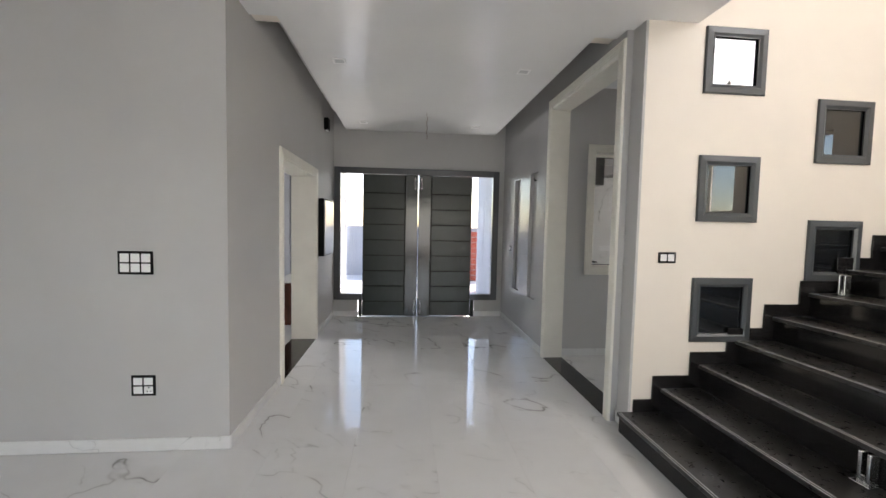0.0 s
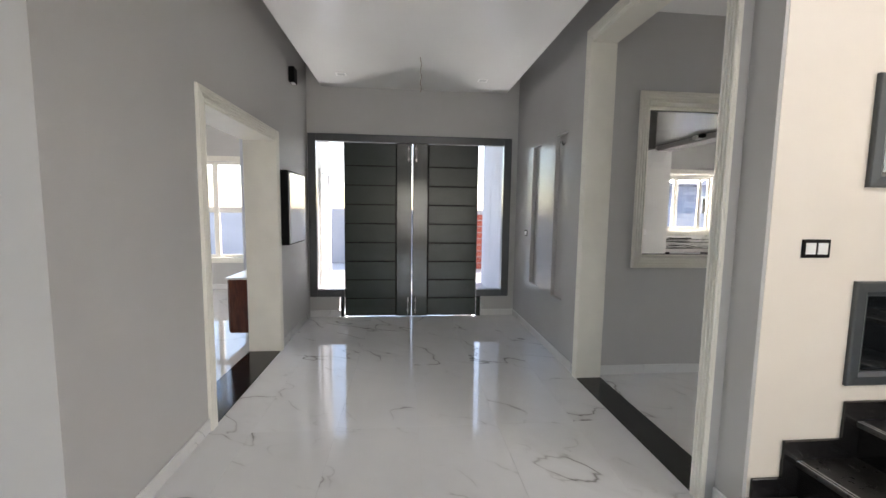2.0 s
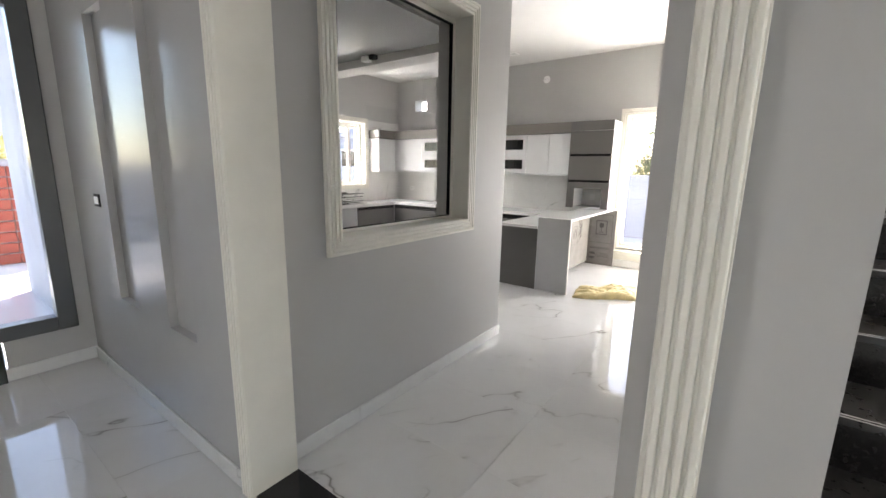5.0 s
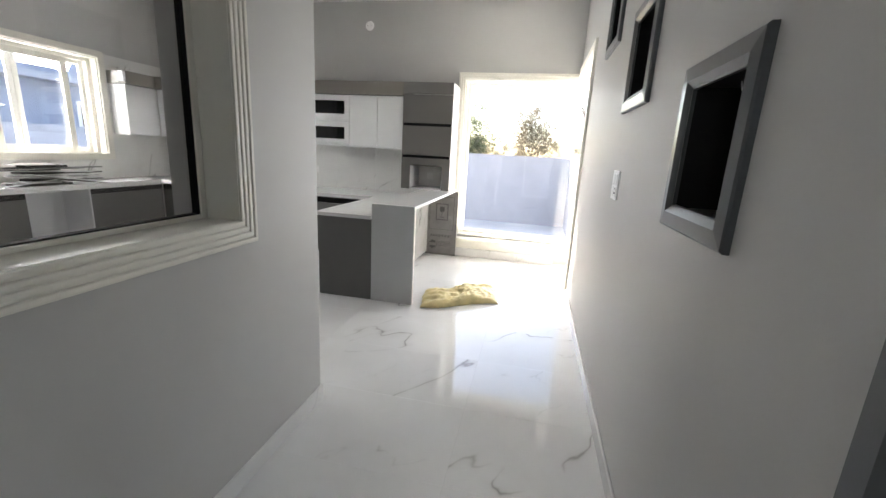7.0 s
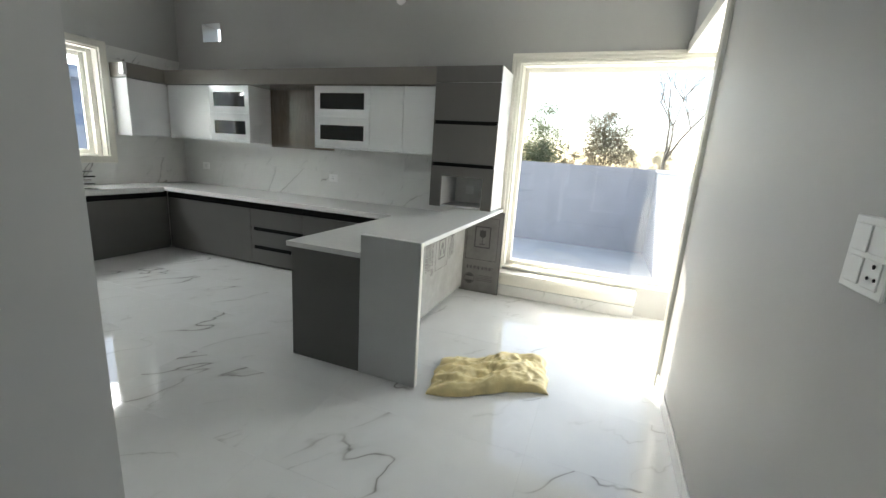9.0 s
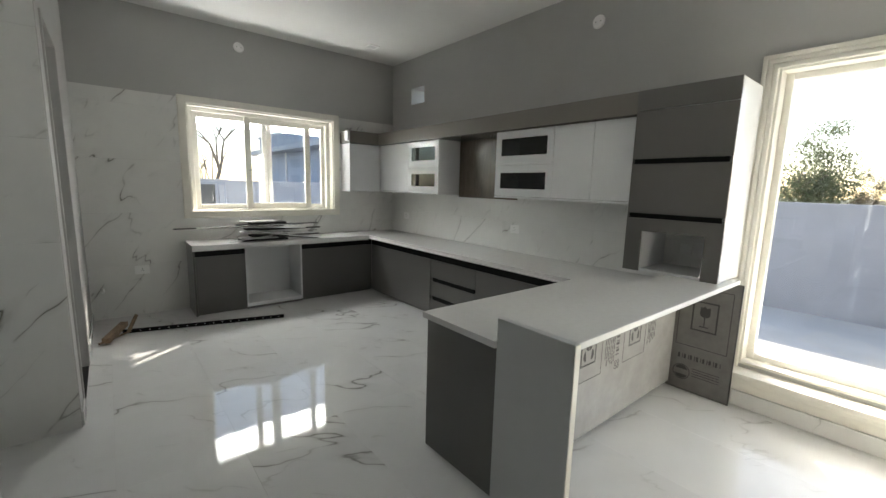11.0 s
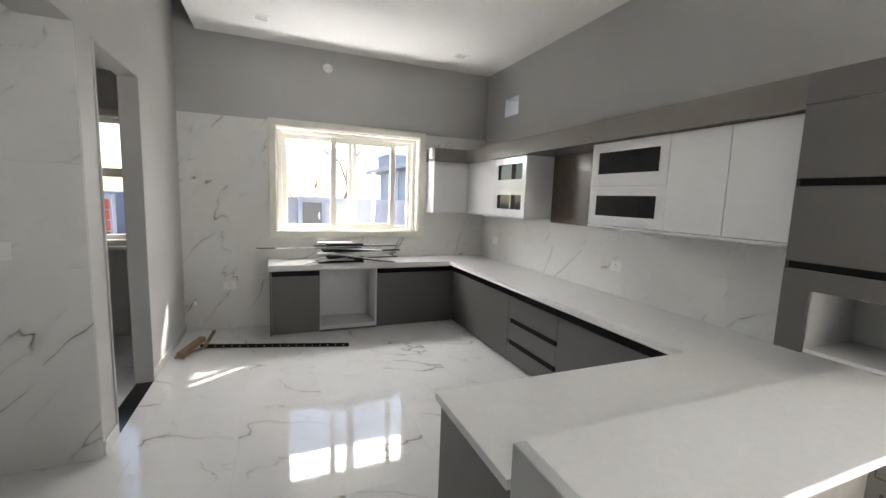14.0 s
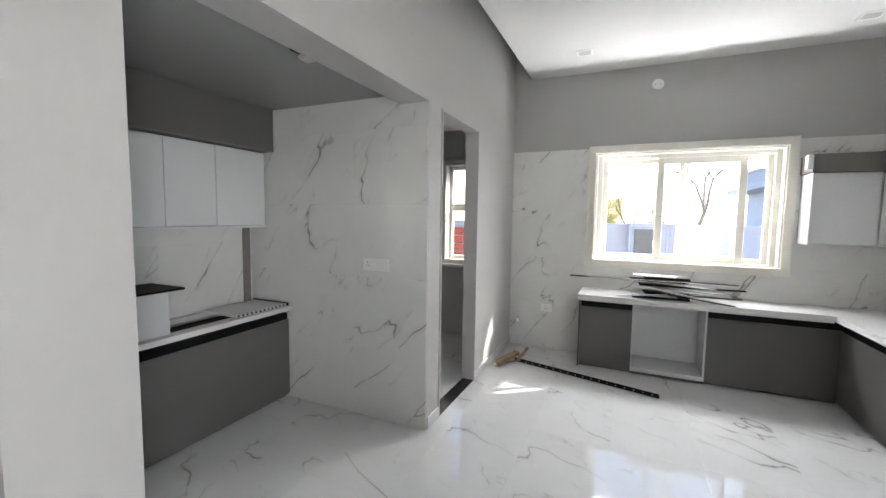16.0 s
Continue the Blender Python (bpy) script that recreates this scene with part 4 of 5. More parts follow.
rng = random.Random(4)
for x in (5.93, 6.50, 7.10):
    items = outline(x - 0.16, x + 0.16, 0.42, 0.80, 0.004) + outline(x - 0.085, x + 0.085, 0.52, 0.71, 0.010)
    print_shapes(back, 4.880, "y", [[(x - 0.03, 0.625), (x - 0.002, 0.612), (x - 0.002, 0.645), (x - 0.03, 0.658)], [(x + 0.002, 0.612), (x + 0.03, 0.625), (x + 0.03, 0.658), (x + 0.002, 0.645)],
                                    [(x - 0.028, 0.662), (x, 0.649), (x + 0.028, 0.662), (x, 0.676)],
                                    arc(x - 0.036, 0.585, 0.022, 0.034, 90, 300), arc(x + 0.036, 0.585, 0.022, 0.034, 90, -120)])
    for k in range(6):
        xx = x + 0.20 + k * 0.022
        if xx < 7.73:
            z0 = 0.45 + rng.random() * 0.06
            z1 = z0 + 0.24 + rng.random() * 0.12
            while z0 < z1:
                dash = rng.uniform(0.012, 0.045)
                items.append((xx, xx + 0.008, z0, min(z0 + dash, z1)))
                z0 += dash + 0.008
    if x < 7:
        items += [(x + 0.340 + 0.006 * (k % 3 == 1), x + 0.378 - 0.008 * (k % 4 == 2), 0.50 + k * 0.024, 0.507 + k * 0.024 + 0.009 * (k % 2)) for k in range(14)]
        print_shapes(back, 4.880, "y", [p for a, z in ((0.345, 0.415), (0.379, 0.415), (0.345, 0.449), (0.379, 0.449)) for p in ring_pieces(x + a, z, 0.009, 0.016, 8)])
    print_bars(back, 4.880, "y", items)
items = outline(4.50, 4.86, 0.38, 0.86, 0.005) + outline(4.585, 4.765, 0.52, 0.76, 0.012)
items += [(4.645, 4.705, 0.555, 0.565), (4.671, 4.679, 0.565, 0.64)]
items += [(4.53 + k * 0.022, 4.536 + k * 0.022 + 0.009 * (k % 2), 0.27 + 0.004 * (k % 3 == 0), 0.308) for k in range(14)] + [(4.53, 4.72, 0.20 - k * 0.02, 0.205 - k * 0.02) for k in range(4)]
print_bars(side, 7.79, "x", items)
print_shapes(side, 7.79, "x", [arc(4.675, 0.665, 0.036, 0.03, 180, 360) + [(4.708, 0.72), (4.690, 0.712), (4.682, 0.728), (4.668, 0.71), (4.642, 0.72)],
                               arc(4.795, 0.16, 0.05, 0.05, 20, 160), arc(4.795, 0.15, 0.05, 0.05, 200, 340)] + ring_pieces(4.795, 0.155, 0.058, 0.064))

# tall unit on the bar
t = thing("tall_cabinet", (7.7, 4.88, ZB), "grey tall appliance cabinet with black handle grooves and a white side", "tall cabinet")
T0, T1, TF = 4.56, 5.215, 7.495
part("white_side", quick((TF + 0.004, KE - 0.014, T0 - 0.018, T0, ZB + 0.001, 2.348), bevel=0.002), M_white_gloss, t, "glossy white side panel")
part("far_side", quick((TF + 0.004, KE - 0.014, T1 - 0.018, T1, ZB + 0.001, 2.348)), M_cab, t)
part("back", quick((KE - 0.05, KE - 0.014, T0, T1 - 0.018, 1.321, 2.34)), M_panel_end, t)
part("shelf", quick((TF + 0.03, KE - 0.013, T0, T1 - 0.018, 1.30, 1.32)), M_white_gloss, t)
part("niche_floor", quick((TF + 0.03, KE - 0.013, T0 + 0.0, T1 - 0.018, ZB + 0.001, ZB + 0.02)), M_white_gloss, t)
part("niche_side", quick((TF + 0.021, KE - 0.013, T0 + 0.085, T0 + 0.1, ZB + 0.02, 1.30)), M_white_gloss, t)
part("niche_side", quick((TF + 0.021, KE - 0.013, T1 - 0.125, T1 - 0.11, ZB + 0.02, 1.30)), M_white_gloss, t)
bm = bmesh.new()
box(bm, TF, TF + 0.02, T0 - 0.018, T0 + 0.09, ZB + 0.001, 1.385)
box(bm, TF, TF + 0.02, T1 - 0.12, T1, ZB + 0.001, 1.385)
box(bm, TF, TF + 0.02, T0 + 0.09, T1 - 0.12, 1.285, 1.385)
part("niche_frame", bm, M_cab, t)
for z0, z1 in ((1.425, 1.80), (1.84, 2.195), (2.20, 2.348)):
    part("door", quick((TF, TF + 0.02, T0 - 0.018, T1, z0, z1), bevel=0.002), M_cab, t)
for z in (1.405, 1.82):
    part("handle_groove", quick((TF + 0.004, TF + 0.02, T0 - 0.017, T1 - 0.001, z - 0.019, z + 0.019)), M_black, t, "black handle groove")
s = switch_plate("x", KE - 0.012, -1, 4.92, 1.13, 0.09, 0.09, 1, 1, M_white, "white socket in the appliance niche")

# wall units
UF, UZ0, UZ1 = 7.56, 1.485, 2.175


def wall_unit(a0, a1, kind, label):
    u = thing("wall_cabinet", (KE - 0.2, (a0 + a1) / 2, UZ0), label, "wall cabinet", "kitchen wall cabinets")
    part("carcass", quick((UF + 0.021, KE - 0.014, a0 + 0.001, a1 - 0.001, UZ0 + 0.02, UZ1)), M_white_gloss, u)
    part("bottom_lip", quick((UF - 0.006, KE - 0.014, a0 + 0.001, a1 - 0.001, UZ0, UZ0 + 0.018), bevel=0.002), M_white_gloss, u)
    if kind == "door":
        part("door", quick((UF, UF + 0.02, a0 + 0.0025, a1 - 0.0025, UZ0 + 0.022, UZ1 - 0.004), bevel=0.002), M_white_gloss, u)
    else:
        zm = (UZ0 + UZ1) / 2 + 0.005
        for z0, z1 in ((UZ0 + 0.024, zm - 0.012), (zm + 0.012, UZ1 - 0.004)):
            bm = bmesh.new()
            fw = 0.075
            for q in ((a0 + 0.003, a0 + fw, z0, z1), (a1 - fw, a1 - 0.003, z0, z1), (a0 + fw, a1 - fw, z0, z0 + fw), (a0 + fw, a1 - fw, z1 - fw, z1)):
                pbox(bm, "x", UF, UF + 0.02, *q)
            dd = part("flap_door", bm, M_white_gloss, u)
            part("black_glass", quick((UF + 0.006, UF + 0.012, a0 + fw - 0.002, a1 - fw + 0.002, z0 + fw - 0.002, z1 - fw + 0.002)), M_dark_glass, dd, "black reflective glass")
        part("divider", quick((UF - 0.004, UF + 0.021, a0 + 0.002, a1 - 0.002, zm - 0.011, zm + 0.011), bevel=0.002), M_white_gloss, u)
    return u


wall_unit(5.217, 5.60, "door", "glossy white wall cabinet beside the tall cabinet")
wall_unit(5.60, 6.01, "door", "glossy white wall cabinet with a plain door")
wall_unit(6.01, 6.75, "flap", "white wall cabinet with two black glass flap doors")
wall_unit(7.74, 8.42, "flap", "white wall cabinet with two black glass flap doors")
wall_unit(8.42, 9.18, "door", "glossy white wall cabinet in the corner")
h = thing("hood_back_panel", (KE - 0.02, 7.25, UZ0), "brown wood veneer panel in the gap for a hood", "panel")
part("panel", quick((KE - 0.05, KE - 0.014, 6.752, 7.738, UZ0 - 0.03, UZ1)), M_brown, h)
u = thing("wall_cabinet", (7.3, 9.33, UZ0), "glossy white wall cabinet beside the kitchen window", "wall cabinet", "kitchen wall cabinets")
NF = 9.19
part("carcass", quick((7.07, 7.555, NF + 0.021, KN - 0.014, UZ0, UZ1)), M_white_gloss, u)
part("side_panel", quick((7.045, 7.069, NF - 0.02, KN - 0.014, UZ0 - 0.005, UZ1 - 0.002), bevel=0.002), M_white_gloss, u)
part("door", quick((7.07, 7.555, NF, NF + 0.02, UZ0 + 0.01, UZ1 - 0.004), bevel=0.002), M_white_gloss, u)
bm = bmesh.new()
box(bm, UF - 0.06, KE - 0.014, T1 + 0.002, KN - 0.014, UZ1 + 0.004, 2.348)
box(bm, 7.03, UF - 0.06, 9.135, KN - 0.014, UZ1 + 0.004, 2.348)
f = thing("cornice_panel", (7.7, 7.3, UZ1), "taupe laminate boxing above the wall cabinets", "cornice")
part("boxing", bm, M_cab_up, f)
part("end_block", quick((6.985, 7.029, 9.12, 9.2, UZ1 + 0.03, 2.34), bevel=0.003), M_white_gloss, f, "white end block")

# strips of trim lying on the worktop under the window
rng = random.Random(11)
mats = {"dark": M_black, "white": M_white_gloss, "steel": M_steel, "slate": M_frame, "pale": M_panel_end}
z = ZC + 0.001
pile = [(5.80, 9.12, 0.55, 2, "dark", 0.22, 22), (5.74, 9.15, 0.46, -5, "white", 0.20, 12), (6.25, 9.16, 0.62, 3, "slate", 0.05, 14), (5.86, 9.12, 0.44, 7, "dark", 0.18, 20),
        (6.02, 9.13, 0.86, -13, "white", 0.06, 10), (6.10, 9.17, 0.90, 5, "steel", 0.03, 10), (5.78, 9.14, 0.50, -9, "white", 0.18, 12), (5.95, 9.12, 0.80, -20, "pale", 0.05, 10),
        (6.18, 9.2, 0.84, 4, "dark", 0.045, 16), (5.82, 9.15, 0.46, 4, "dark", 0.16, 18), (5.94, 9.12, 0.78, -26, "white", 0.045, 9), (5.46, 9.22, 1.24, -2, "dark", 0.03, 14),
        (5.70, 9.16, 1.30, 3, "steel", 0.045, 16), (6.00, 9.15, 1.02, -5, "slate", 0.06, 14), (5.86, 9.14, 0.44, 3, "dark", 0.15, 26), (5.74, 9.15, 0.42, -3, "white", 0.13, 10)]
for x, y, ln, ang, tone, w, thick in pile:
    hgt = thick / 1000
    bm = quick((-ln / 2, ln / 2, -w / 2, w / 2, 0, hgt), bevel=0.002)
    board = w > 0.1
    ob = single("board_offcut" if board else "trim_strip", bm, mats[tone], tone + (" board offcut" if board else " strip of trim") + " lying in a pile on the worktop", "board offcut" if board else "trim strip", "offcuts on the worktop")
    ob.matrix_world = pose(x, y, z, 0, 0, ang)
    z += hgt + 0.0005

# strips leaning on the front of the pile
for x, y, ln, tilt, tone, w in ((6.04, 8.972, 0.86, 8.5, "white", 0.035), (5.98, 8.992, 0.66, 10, "steel", 0.02), (6.16, 8.948, 0.6, 6, "dark", 0.03), (5.62, 8.975, 0.5, -7, "pale", 0.03)):
    ob = single("trim_strip", quick((-ln / 2, ln / 2, -w / 2, w / 2, 0, 0.01), bevel=0.002), mats[tone], tone + " strip of trim leaning on the pile of offcuts", "trim strip", "offcuts on the worktop")
    ob.matrix_world = pose(x, y, ZC + 0.002 + math.sin(radians(abs(tilt))) * ln / 2, 0, tilt, -3)

# black perforated bar and timber on the floor
c = thing("perforated_bar", (5.0, 8.6, 0), "long black perforated metal bar lying on the marble floor", "metal bar")
A, B = Vector((4.30, 8.82, 0.0)), Vector((5.80, 8.42, 0.0))
ang = math.atan2(B.y - A.y, B.x - A.x)
L = (B - A).length
bm = bmesh.new()
box(bm, 0, L, -0.025, 0.025, 0.001, 0.004)
box(bm, 0, L, -0.025, -0.022, 0.004, 0.045)
bar = part("bar", bm, M_black, c)
bar.matrix_parent_inverse = Matrix.Identity(4)
bar.matrix_basis = Matrix.Translation(A - c.location) @ pose(0, 0, 0, 0, 0, math.degrees(ang))
bm = bmesh.new()
for k in range(18):
    part("perforation", quick((0.06 + k * L / 18.5, 0.072 + k * L / 18.5, -0.0265, -0.0255, 0.018, 0.028)), M_panel_end, bar)
bm = quick((-0.19, 0.19, -0.035, 0.035, 0, 0.05), bevel=0.008, seg=2)
for v in bm.verts:
    v.co += Vector((0, math.sin(v.co.x * 9) * 0.012, 0))
ob = single("timber_block", bm, M_old_wood, "rough timber block lying against the wall corner", "timber")
ob.matrix_world = pose(4.24, 8.66, 0.05, 0, -7, 62)
bm = bmesh.new()
tube(bm, (4.11, 8.55, 0.012), (4.34, 8.74, 0.03), 0.011)
tube(bm, (4.34, 8.74, 0.03), (4.42, 8.90, 0.15), 0.018)
single("tool_handle", bm, M_old_wood, "worn tool handle leaning on the timber block", "tool")
bm = bmesh.new()
tube(bm, (4.16, 9.38, 0.33), (4.16, 9.453, 0.33), 0.016)
tube(bm, (4.16, 9.395, 0.33), (4.16, 9.395, 0.37), 0.013)
single("pipe_stub", bm, M_white, "white pipe stub coming out of the marble wall", "pipe")

# yellow sack
bm = bmesh.new()
nx, ny = 64, 44
sx, sy = 0.80, 0.46
grid = []
for s in (1, 0):
    rows = []
    for i in range(nx + 1):
        row = []
        for j in range(ny + 1):
            u, v = i / nx * 2 - 1, j / ny * 2 - 1
            e = max(0.0, (1 - abs(u) ** 5) * (1 - abs(v) ** 3.5)) ** 0.5
            n = noise.noise((u * 1.4, v * 1.3, 3.1)) * 0.05 - abs(noise.noise((u * 2.4 + v * 1.2, v * 2.2, 1.7))) * 0.035 - abs(noise.noise((u * 3.1 - v * 2.6, v * 1.5, 5.9))) * 0.025 - abs(noise.noise((u * 5.2 + v * 2.0, v * 4.6 - u, 2.2))) * 0.034 - abs(noise.noise((u * 9.5 - v * 4.0, v * 7.5, 9.1))) * 0.018 + noise.noise((u * 17, v * 15, 7.7)) * 0.004 + 0.03
            zz = (0.012 + e * (0.075 + n)) if s else 0.002
            wob = 1 + 0.06 * noise.noise((u * 3, v * 3, 9.2))
            row.append(bm.verts.new((u * sx / 2 * wob + 0.05 * v, v * sy / 2 * wob + 0.05 * math.sin(u * 2.5), max(0.002, zz))))
        rows.append(row)
    grid.append(rows)
for s in (0, 1):
    for i in range(nx):
        for j in range(ny):
            g = grid[s]
            bm.faces.new((g[i][j], g[i + 1][j], g[i + 1][j + 1], g[i][j + 1]))
for i in range(nx):
    for j in (0, ny):
        bm.faces.new((grid[0][i][j], grid[0][i + 1][j], grid[1][i + 1][j], grid[1][i][j]))
for j in range(ny):
    for i in (0, nx):
        bm.faces.new((grid[0][i][j], grid[0][i][j + 1], grid[1][i][j + 1], grid[1][i][j]))
sack = single("plastic_sack", bm, M_sack, "crumpled yellow woven plastic sack lying on the floor", "sack", smooth=True)
sack.matrix_world = pose(6.08, 4.06, 0.0, 0, 0, -68)

# ---- cooking bay ----
BB, BZ = 2.62, 0.87
u = thing("base_cabinet", (2.4, 5.9, 0), "grey base cabinet with a black handle channel in the cooking bay", "base cabinet")
part("carcass", quick((BX + 0.012, BB - 0.02, CN2 + 0.02, 6.92, 0.03, BZ - 0.09)), M_cab, u)
part("plinth", quick((BX + 0.012, BB - 0.04, CN2 + 0.02, 6.92, 0.002, 0.03)), M_cab, u)
part("handle_channel", quick((BX + 0.05, BB + 0.001, CN2 + 0.03, 6.90, BZ - 0.125, BZ - 0.066)), M_black, u, "black handle channel")
for y0, y1 in ((CN2 + 0.03, 5.55), (5.555, 6.92)):
    part("door", quick((BB - 0.019, BB, y0, y1, 0.035, BZ - 0.127), bevel=0.002), M_cab, u)
wt = thing("worktop", (2.4, 5.9, BZ), "white worktop of the cooking bay with a black hob recess", "worktop")
for q in ((BX + 0.012, BB + 0.04, CN2 + 0.015, 5.75), (BX + 0.012, BB + 0.04, 6.52, 6.92), (BX + 0.012, BX + 0.07, 5.75, 6.52), (BB - 0.06, BB + 0.04, 5.75, 6.52)):
    part("slab", quick((*q, BZ - 0.04, BZ)), M_quartz, wt)
part("hob_recess", quick((BX + 0.07, BB - 0.06, 5.75, 6.52, BZ - 0.09, BZ - 0.08)), M_black, wt, "black empty hob recess")
o = thing("fluted_board", (2.42, 6.63, BZ + 0.001), "pale fluted board offcut with a perforated edge on the worktop", "board offcut")
part("sheet", quick((2.22, 2.62, 6.37, 6.89, BZ + 0.002, BZ + 0.022)), M_quartz, o)
for k in range(12):
    part("flute", quick((2.6205, 2.622, 6.375 + k * 0.043, 6.395 + k * 0.043, BZ + 0.005, BZ + 0.019)), M_black, o, "dark open flute")
part("edge_strip", quick((2.20, 2.64, 6.892, 6.90, BZ + 0.002, BZ + 0.03)), M_black, o, "dark edging strip")
b = thing("white_box", (2.42, 5.6, BZ), "white box with a black top standing on the worktop", "box")
part("box_body", quick((2.25, 2.60, 5.30, 5.86, BZ + 0.001, 1.17), bevel=0.004), M_white_gloss, b)
part("box_lid", quick((2.24, 2.62, 5.28, 5.96, 1.171, 1.186), bevel=0.002), M_black, b)
bm = bmesh.new()
box(bm, BX + 0.013, BX + 0.05, 6.815, 6.87, BZ + 0.001, 1.584)
single("corner_profile", bm, M_cab_up, "taupe upright profile on the bay's back wall", "profile")
BU = 2.37
for y0, y1 in ((4.90, 5.18), (5.18, 5.59), (5.59, 6.0), (6.0, 6.41), (6.41, 6.90)):
    u = thing("wall_cabinet", (2.25, (y0 + y1) / 2, 1.59), "glossy white wall cabinet in the cooking bay", "wall cabinet", "bay wall cabinets")
    part("carcass", quick((BX + 0.012, BU - 0.02, y0 + 0.001, y1 - 0.001, 1.605, 2.265)), M_white_gloss, u)
    part("door", quick((BU - 0.019, BU, y0 + 0.0025, y1 - 0.0025, 1.61, 2.26), bevel=0.002), M_white_gloss, u)
    part("bottom_lip", quick((BX + 0.012, BU + 0.012, y0, y1, 1.585, 1.604)), M_white_gloss, u)
single("bay_cornice", quick((BX + 0.012, 2.47, CN2 + 0.01, 6.92, 2.272, 2.642), bevel=0.002), M_cab, "grey boxing above the bay's wall cabinets", "cornice")
d = thing("security_camera", (3.7, 5.9, 2.6), "small black and white fitting under the bay ceiling", "fitting")
part("mount", quick((3.72, 3.78, 5.86, 5.93, 2.60, 2.644), bevel=0.004), M_black, d)
part("head", quick((3.70, 3.78, 5.94, 6.02, 2.585, 2.635), bevel=0.006), M_white, d)


# ---- marble cladding of the walls, piece by piece ----
def cladding(parent_name, axis, face, out, a0, a1, z0, z1, holes=(), tw=1.2, th=0.6):
    parent = bpy.data.objects[parent_name]
    za = z0
    while za < z1 - 0.01:
        zb = min(za + th, z1)
        aa = a0
        while aa < a1 - 0.01:
            ab = min(aa + tw, a1)
            cuts_a = sorted({aa, ab, *[v for h in holes for v in h[:2] if aa < v < ab]})
            cuts_z = sorted({za, zb, *[v for h in holes for v in h[2:] if za < v < zb]})
            bm = bmesh.new()
            for i in range(len(cuts_a) - 1):
                for j in range(len(cuts_z) - 1):
                    ca, cz = (cuts_a[i] + cuts_a[i + 1]) / 2, (cuts_z[j] + cuts_z[j + 1]) / 2
                    if any(h[0] < ca < h[1] and h[2] < cz < h[3] for h in holes):
                        continue
                    pbox(bm, axis, face + out * 0.001, face + out * 0.011, cuts_a[i] + (0.0003 if i == 0 else 0), cuts_a[i + 1] - (0.0003 if i == len(cuts_a) - 2 else 0),
                         cuts_z[j] + (0.0003 if j == 0 else 0), cuts_z[j + 1] - (0.0003 if j == len(cuts_z) - 2 else 0))
            if bm.verts:
                off = (Vector((0, aa, za)) if axis == "x" else Vector((aa, 0, za)))
                for v in bm.verts:
                    v.co -= off
                ob = part("wall_tile", bm, M_marble_wall if axis == "y" else M_marble_east if out < 0 else M_marble_west, parent)
                ob.location = off
            else:
                bm.free()
            aa = ab
        za = zb


cladding("wall_kitchen_north", "y", KN, -1, KW, KE, 0.0, 2.55, [(4.985, 7.015, 1.12, 2.6)])
cladding("wall_kitchen_east", "x", KE, -1, 4.567, KN, 0.6, 1.50)
cladding("wall_bay_north", "y", 6.935, -1, BX, KW - 0.002, 0.0, 2.644)
cladding("wall_bay_west", "x", BX, 1, CN2, 6.92, 0.85, 1.60)

# ---- outside ----
single("ground", quick((-400, 400, -400, 400, -0.5, -0.35)), M_ground, "dry open ground round the house", "ground", kind="structure")
# pale paving also added, unseen, north of the kitchen to bounce sunlight indoors
single("terrace", quick((LE + 0.2, 12.2, -8, 13.19, -0.35, -0.10)), M_terrace, "pale screed terrace beside the kitchen", "terrace", kind="structure")
single("pavement_porch", quick((-9, LE + 0.19, FRONT + 0.24, 13.19, -0.35, -0.04)), M_terrace, "pale paved porch before the entrance", "pavement", kind="structure")


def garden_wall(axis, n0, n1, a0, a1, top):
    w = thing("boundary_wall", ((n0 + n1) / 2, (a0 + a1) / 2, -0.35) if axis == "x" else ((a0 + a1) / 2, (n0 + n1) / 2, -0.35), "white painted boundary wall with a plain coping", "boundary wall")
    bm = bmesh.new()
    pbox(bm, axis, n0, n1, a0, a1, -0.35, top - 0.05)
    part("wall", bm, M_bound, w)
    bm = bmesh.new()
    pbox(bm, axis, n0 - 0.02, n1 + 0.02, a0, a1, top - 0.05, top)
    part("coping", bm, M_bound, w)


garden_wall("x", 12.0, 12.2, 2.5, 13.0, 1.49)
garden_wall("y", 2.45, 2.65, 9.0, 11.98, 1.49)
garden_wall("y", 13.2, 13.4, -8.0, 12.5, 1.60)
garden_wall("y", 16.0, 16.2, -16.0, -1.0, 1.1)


def house(x0, x1, y0, y1, top, label):
    h = thing("house", ((x0 + x1) / 2, (y0 + y1) / 2, -0.35), label, "house")
    part("wall", quick((x0, x1, y0, y1, -0.35, top)), M_blue_house, h)
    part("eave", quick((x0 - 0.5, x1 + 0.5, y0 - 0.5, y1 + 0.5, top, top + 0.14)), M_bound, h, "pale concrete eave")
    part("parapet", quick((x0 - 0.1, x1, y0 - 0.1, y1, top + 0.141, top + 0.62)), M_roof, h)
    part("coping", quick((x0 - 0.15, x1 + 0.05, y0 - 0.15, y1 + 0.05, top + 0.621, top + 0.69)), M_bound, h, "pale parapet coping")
    for k in range(2):
        xx = x0 + 1.2 + k * 2.6
        w = part("window", quick((xx, xx + 1.2, y0 - 0.03, y0 - 0.001, 0.9, 2.2)), M_white, h)
        part("pane", quick((xx + 0.08, xx + 1.12, y0 - 0.036, y0 - 0.031, 0.98, 2.12)), M_dark_glass, w)
    bm = bmesh.new()
    tube(bm, (x0 - 0.03, y0 + 3.4, -0.3), (x0 - 0.03, y0 + 3.4, top), 0.028)
    part("drainpipe", bm, M_white, h, "white rainwater pipe")


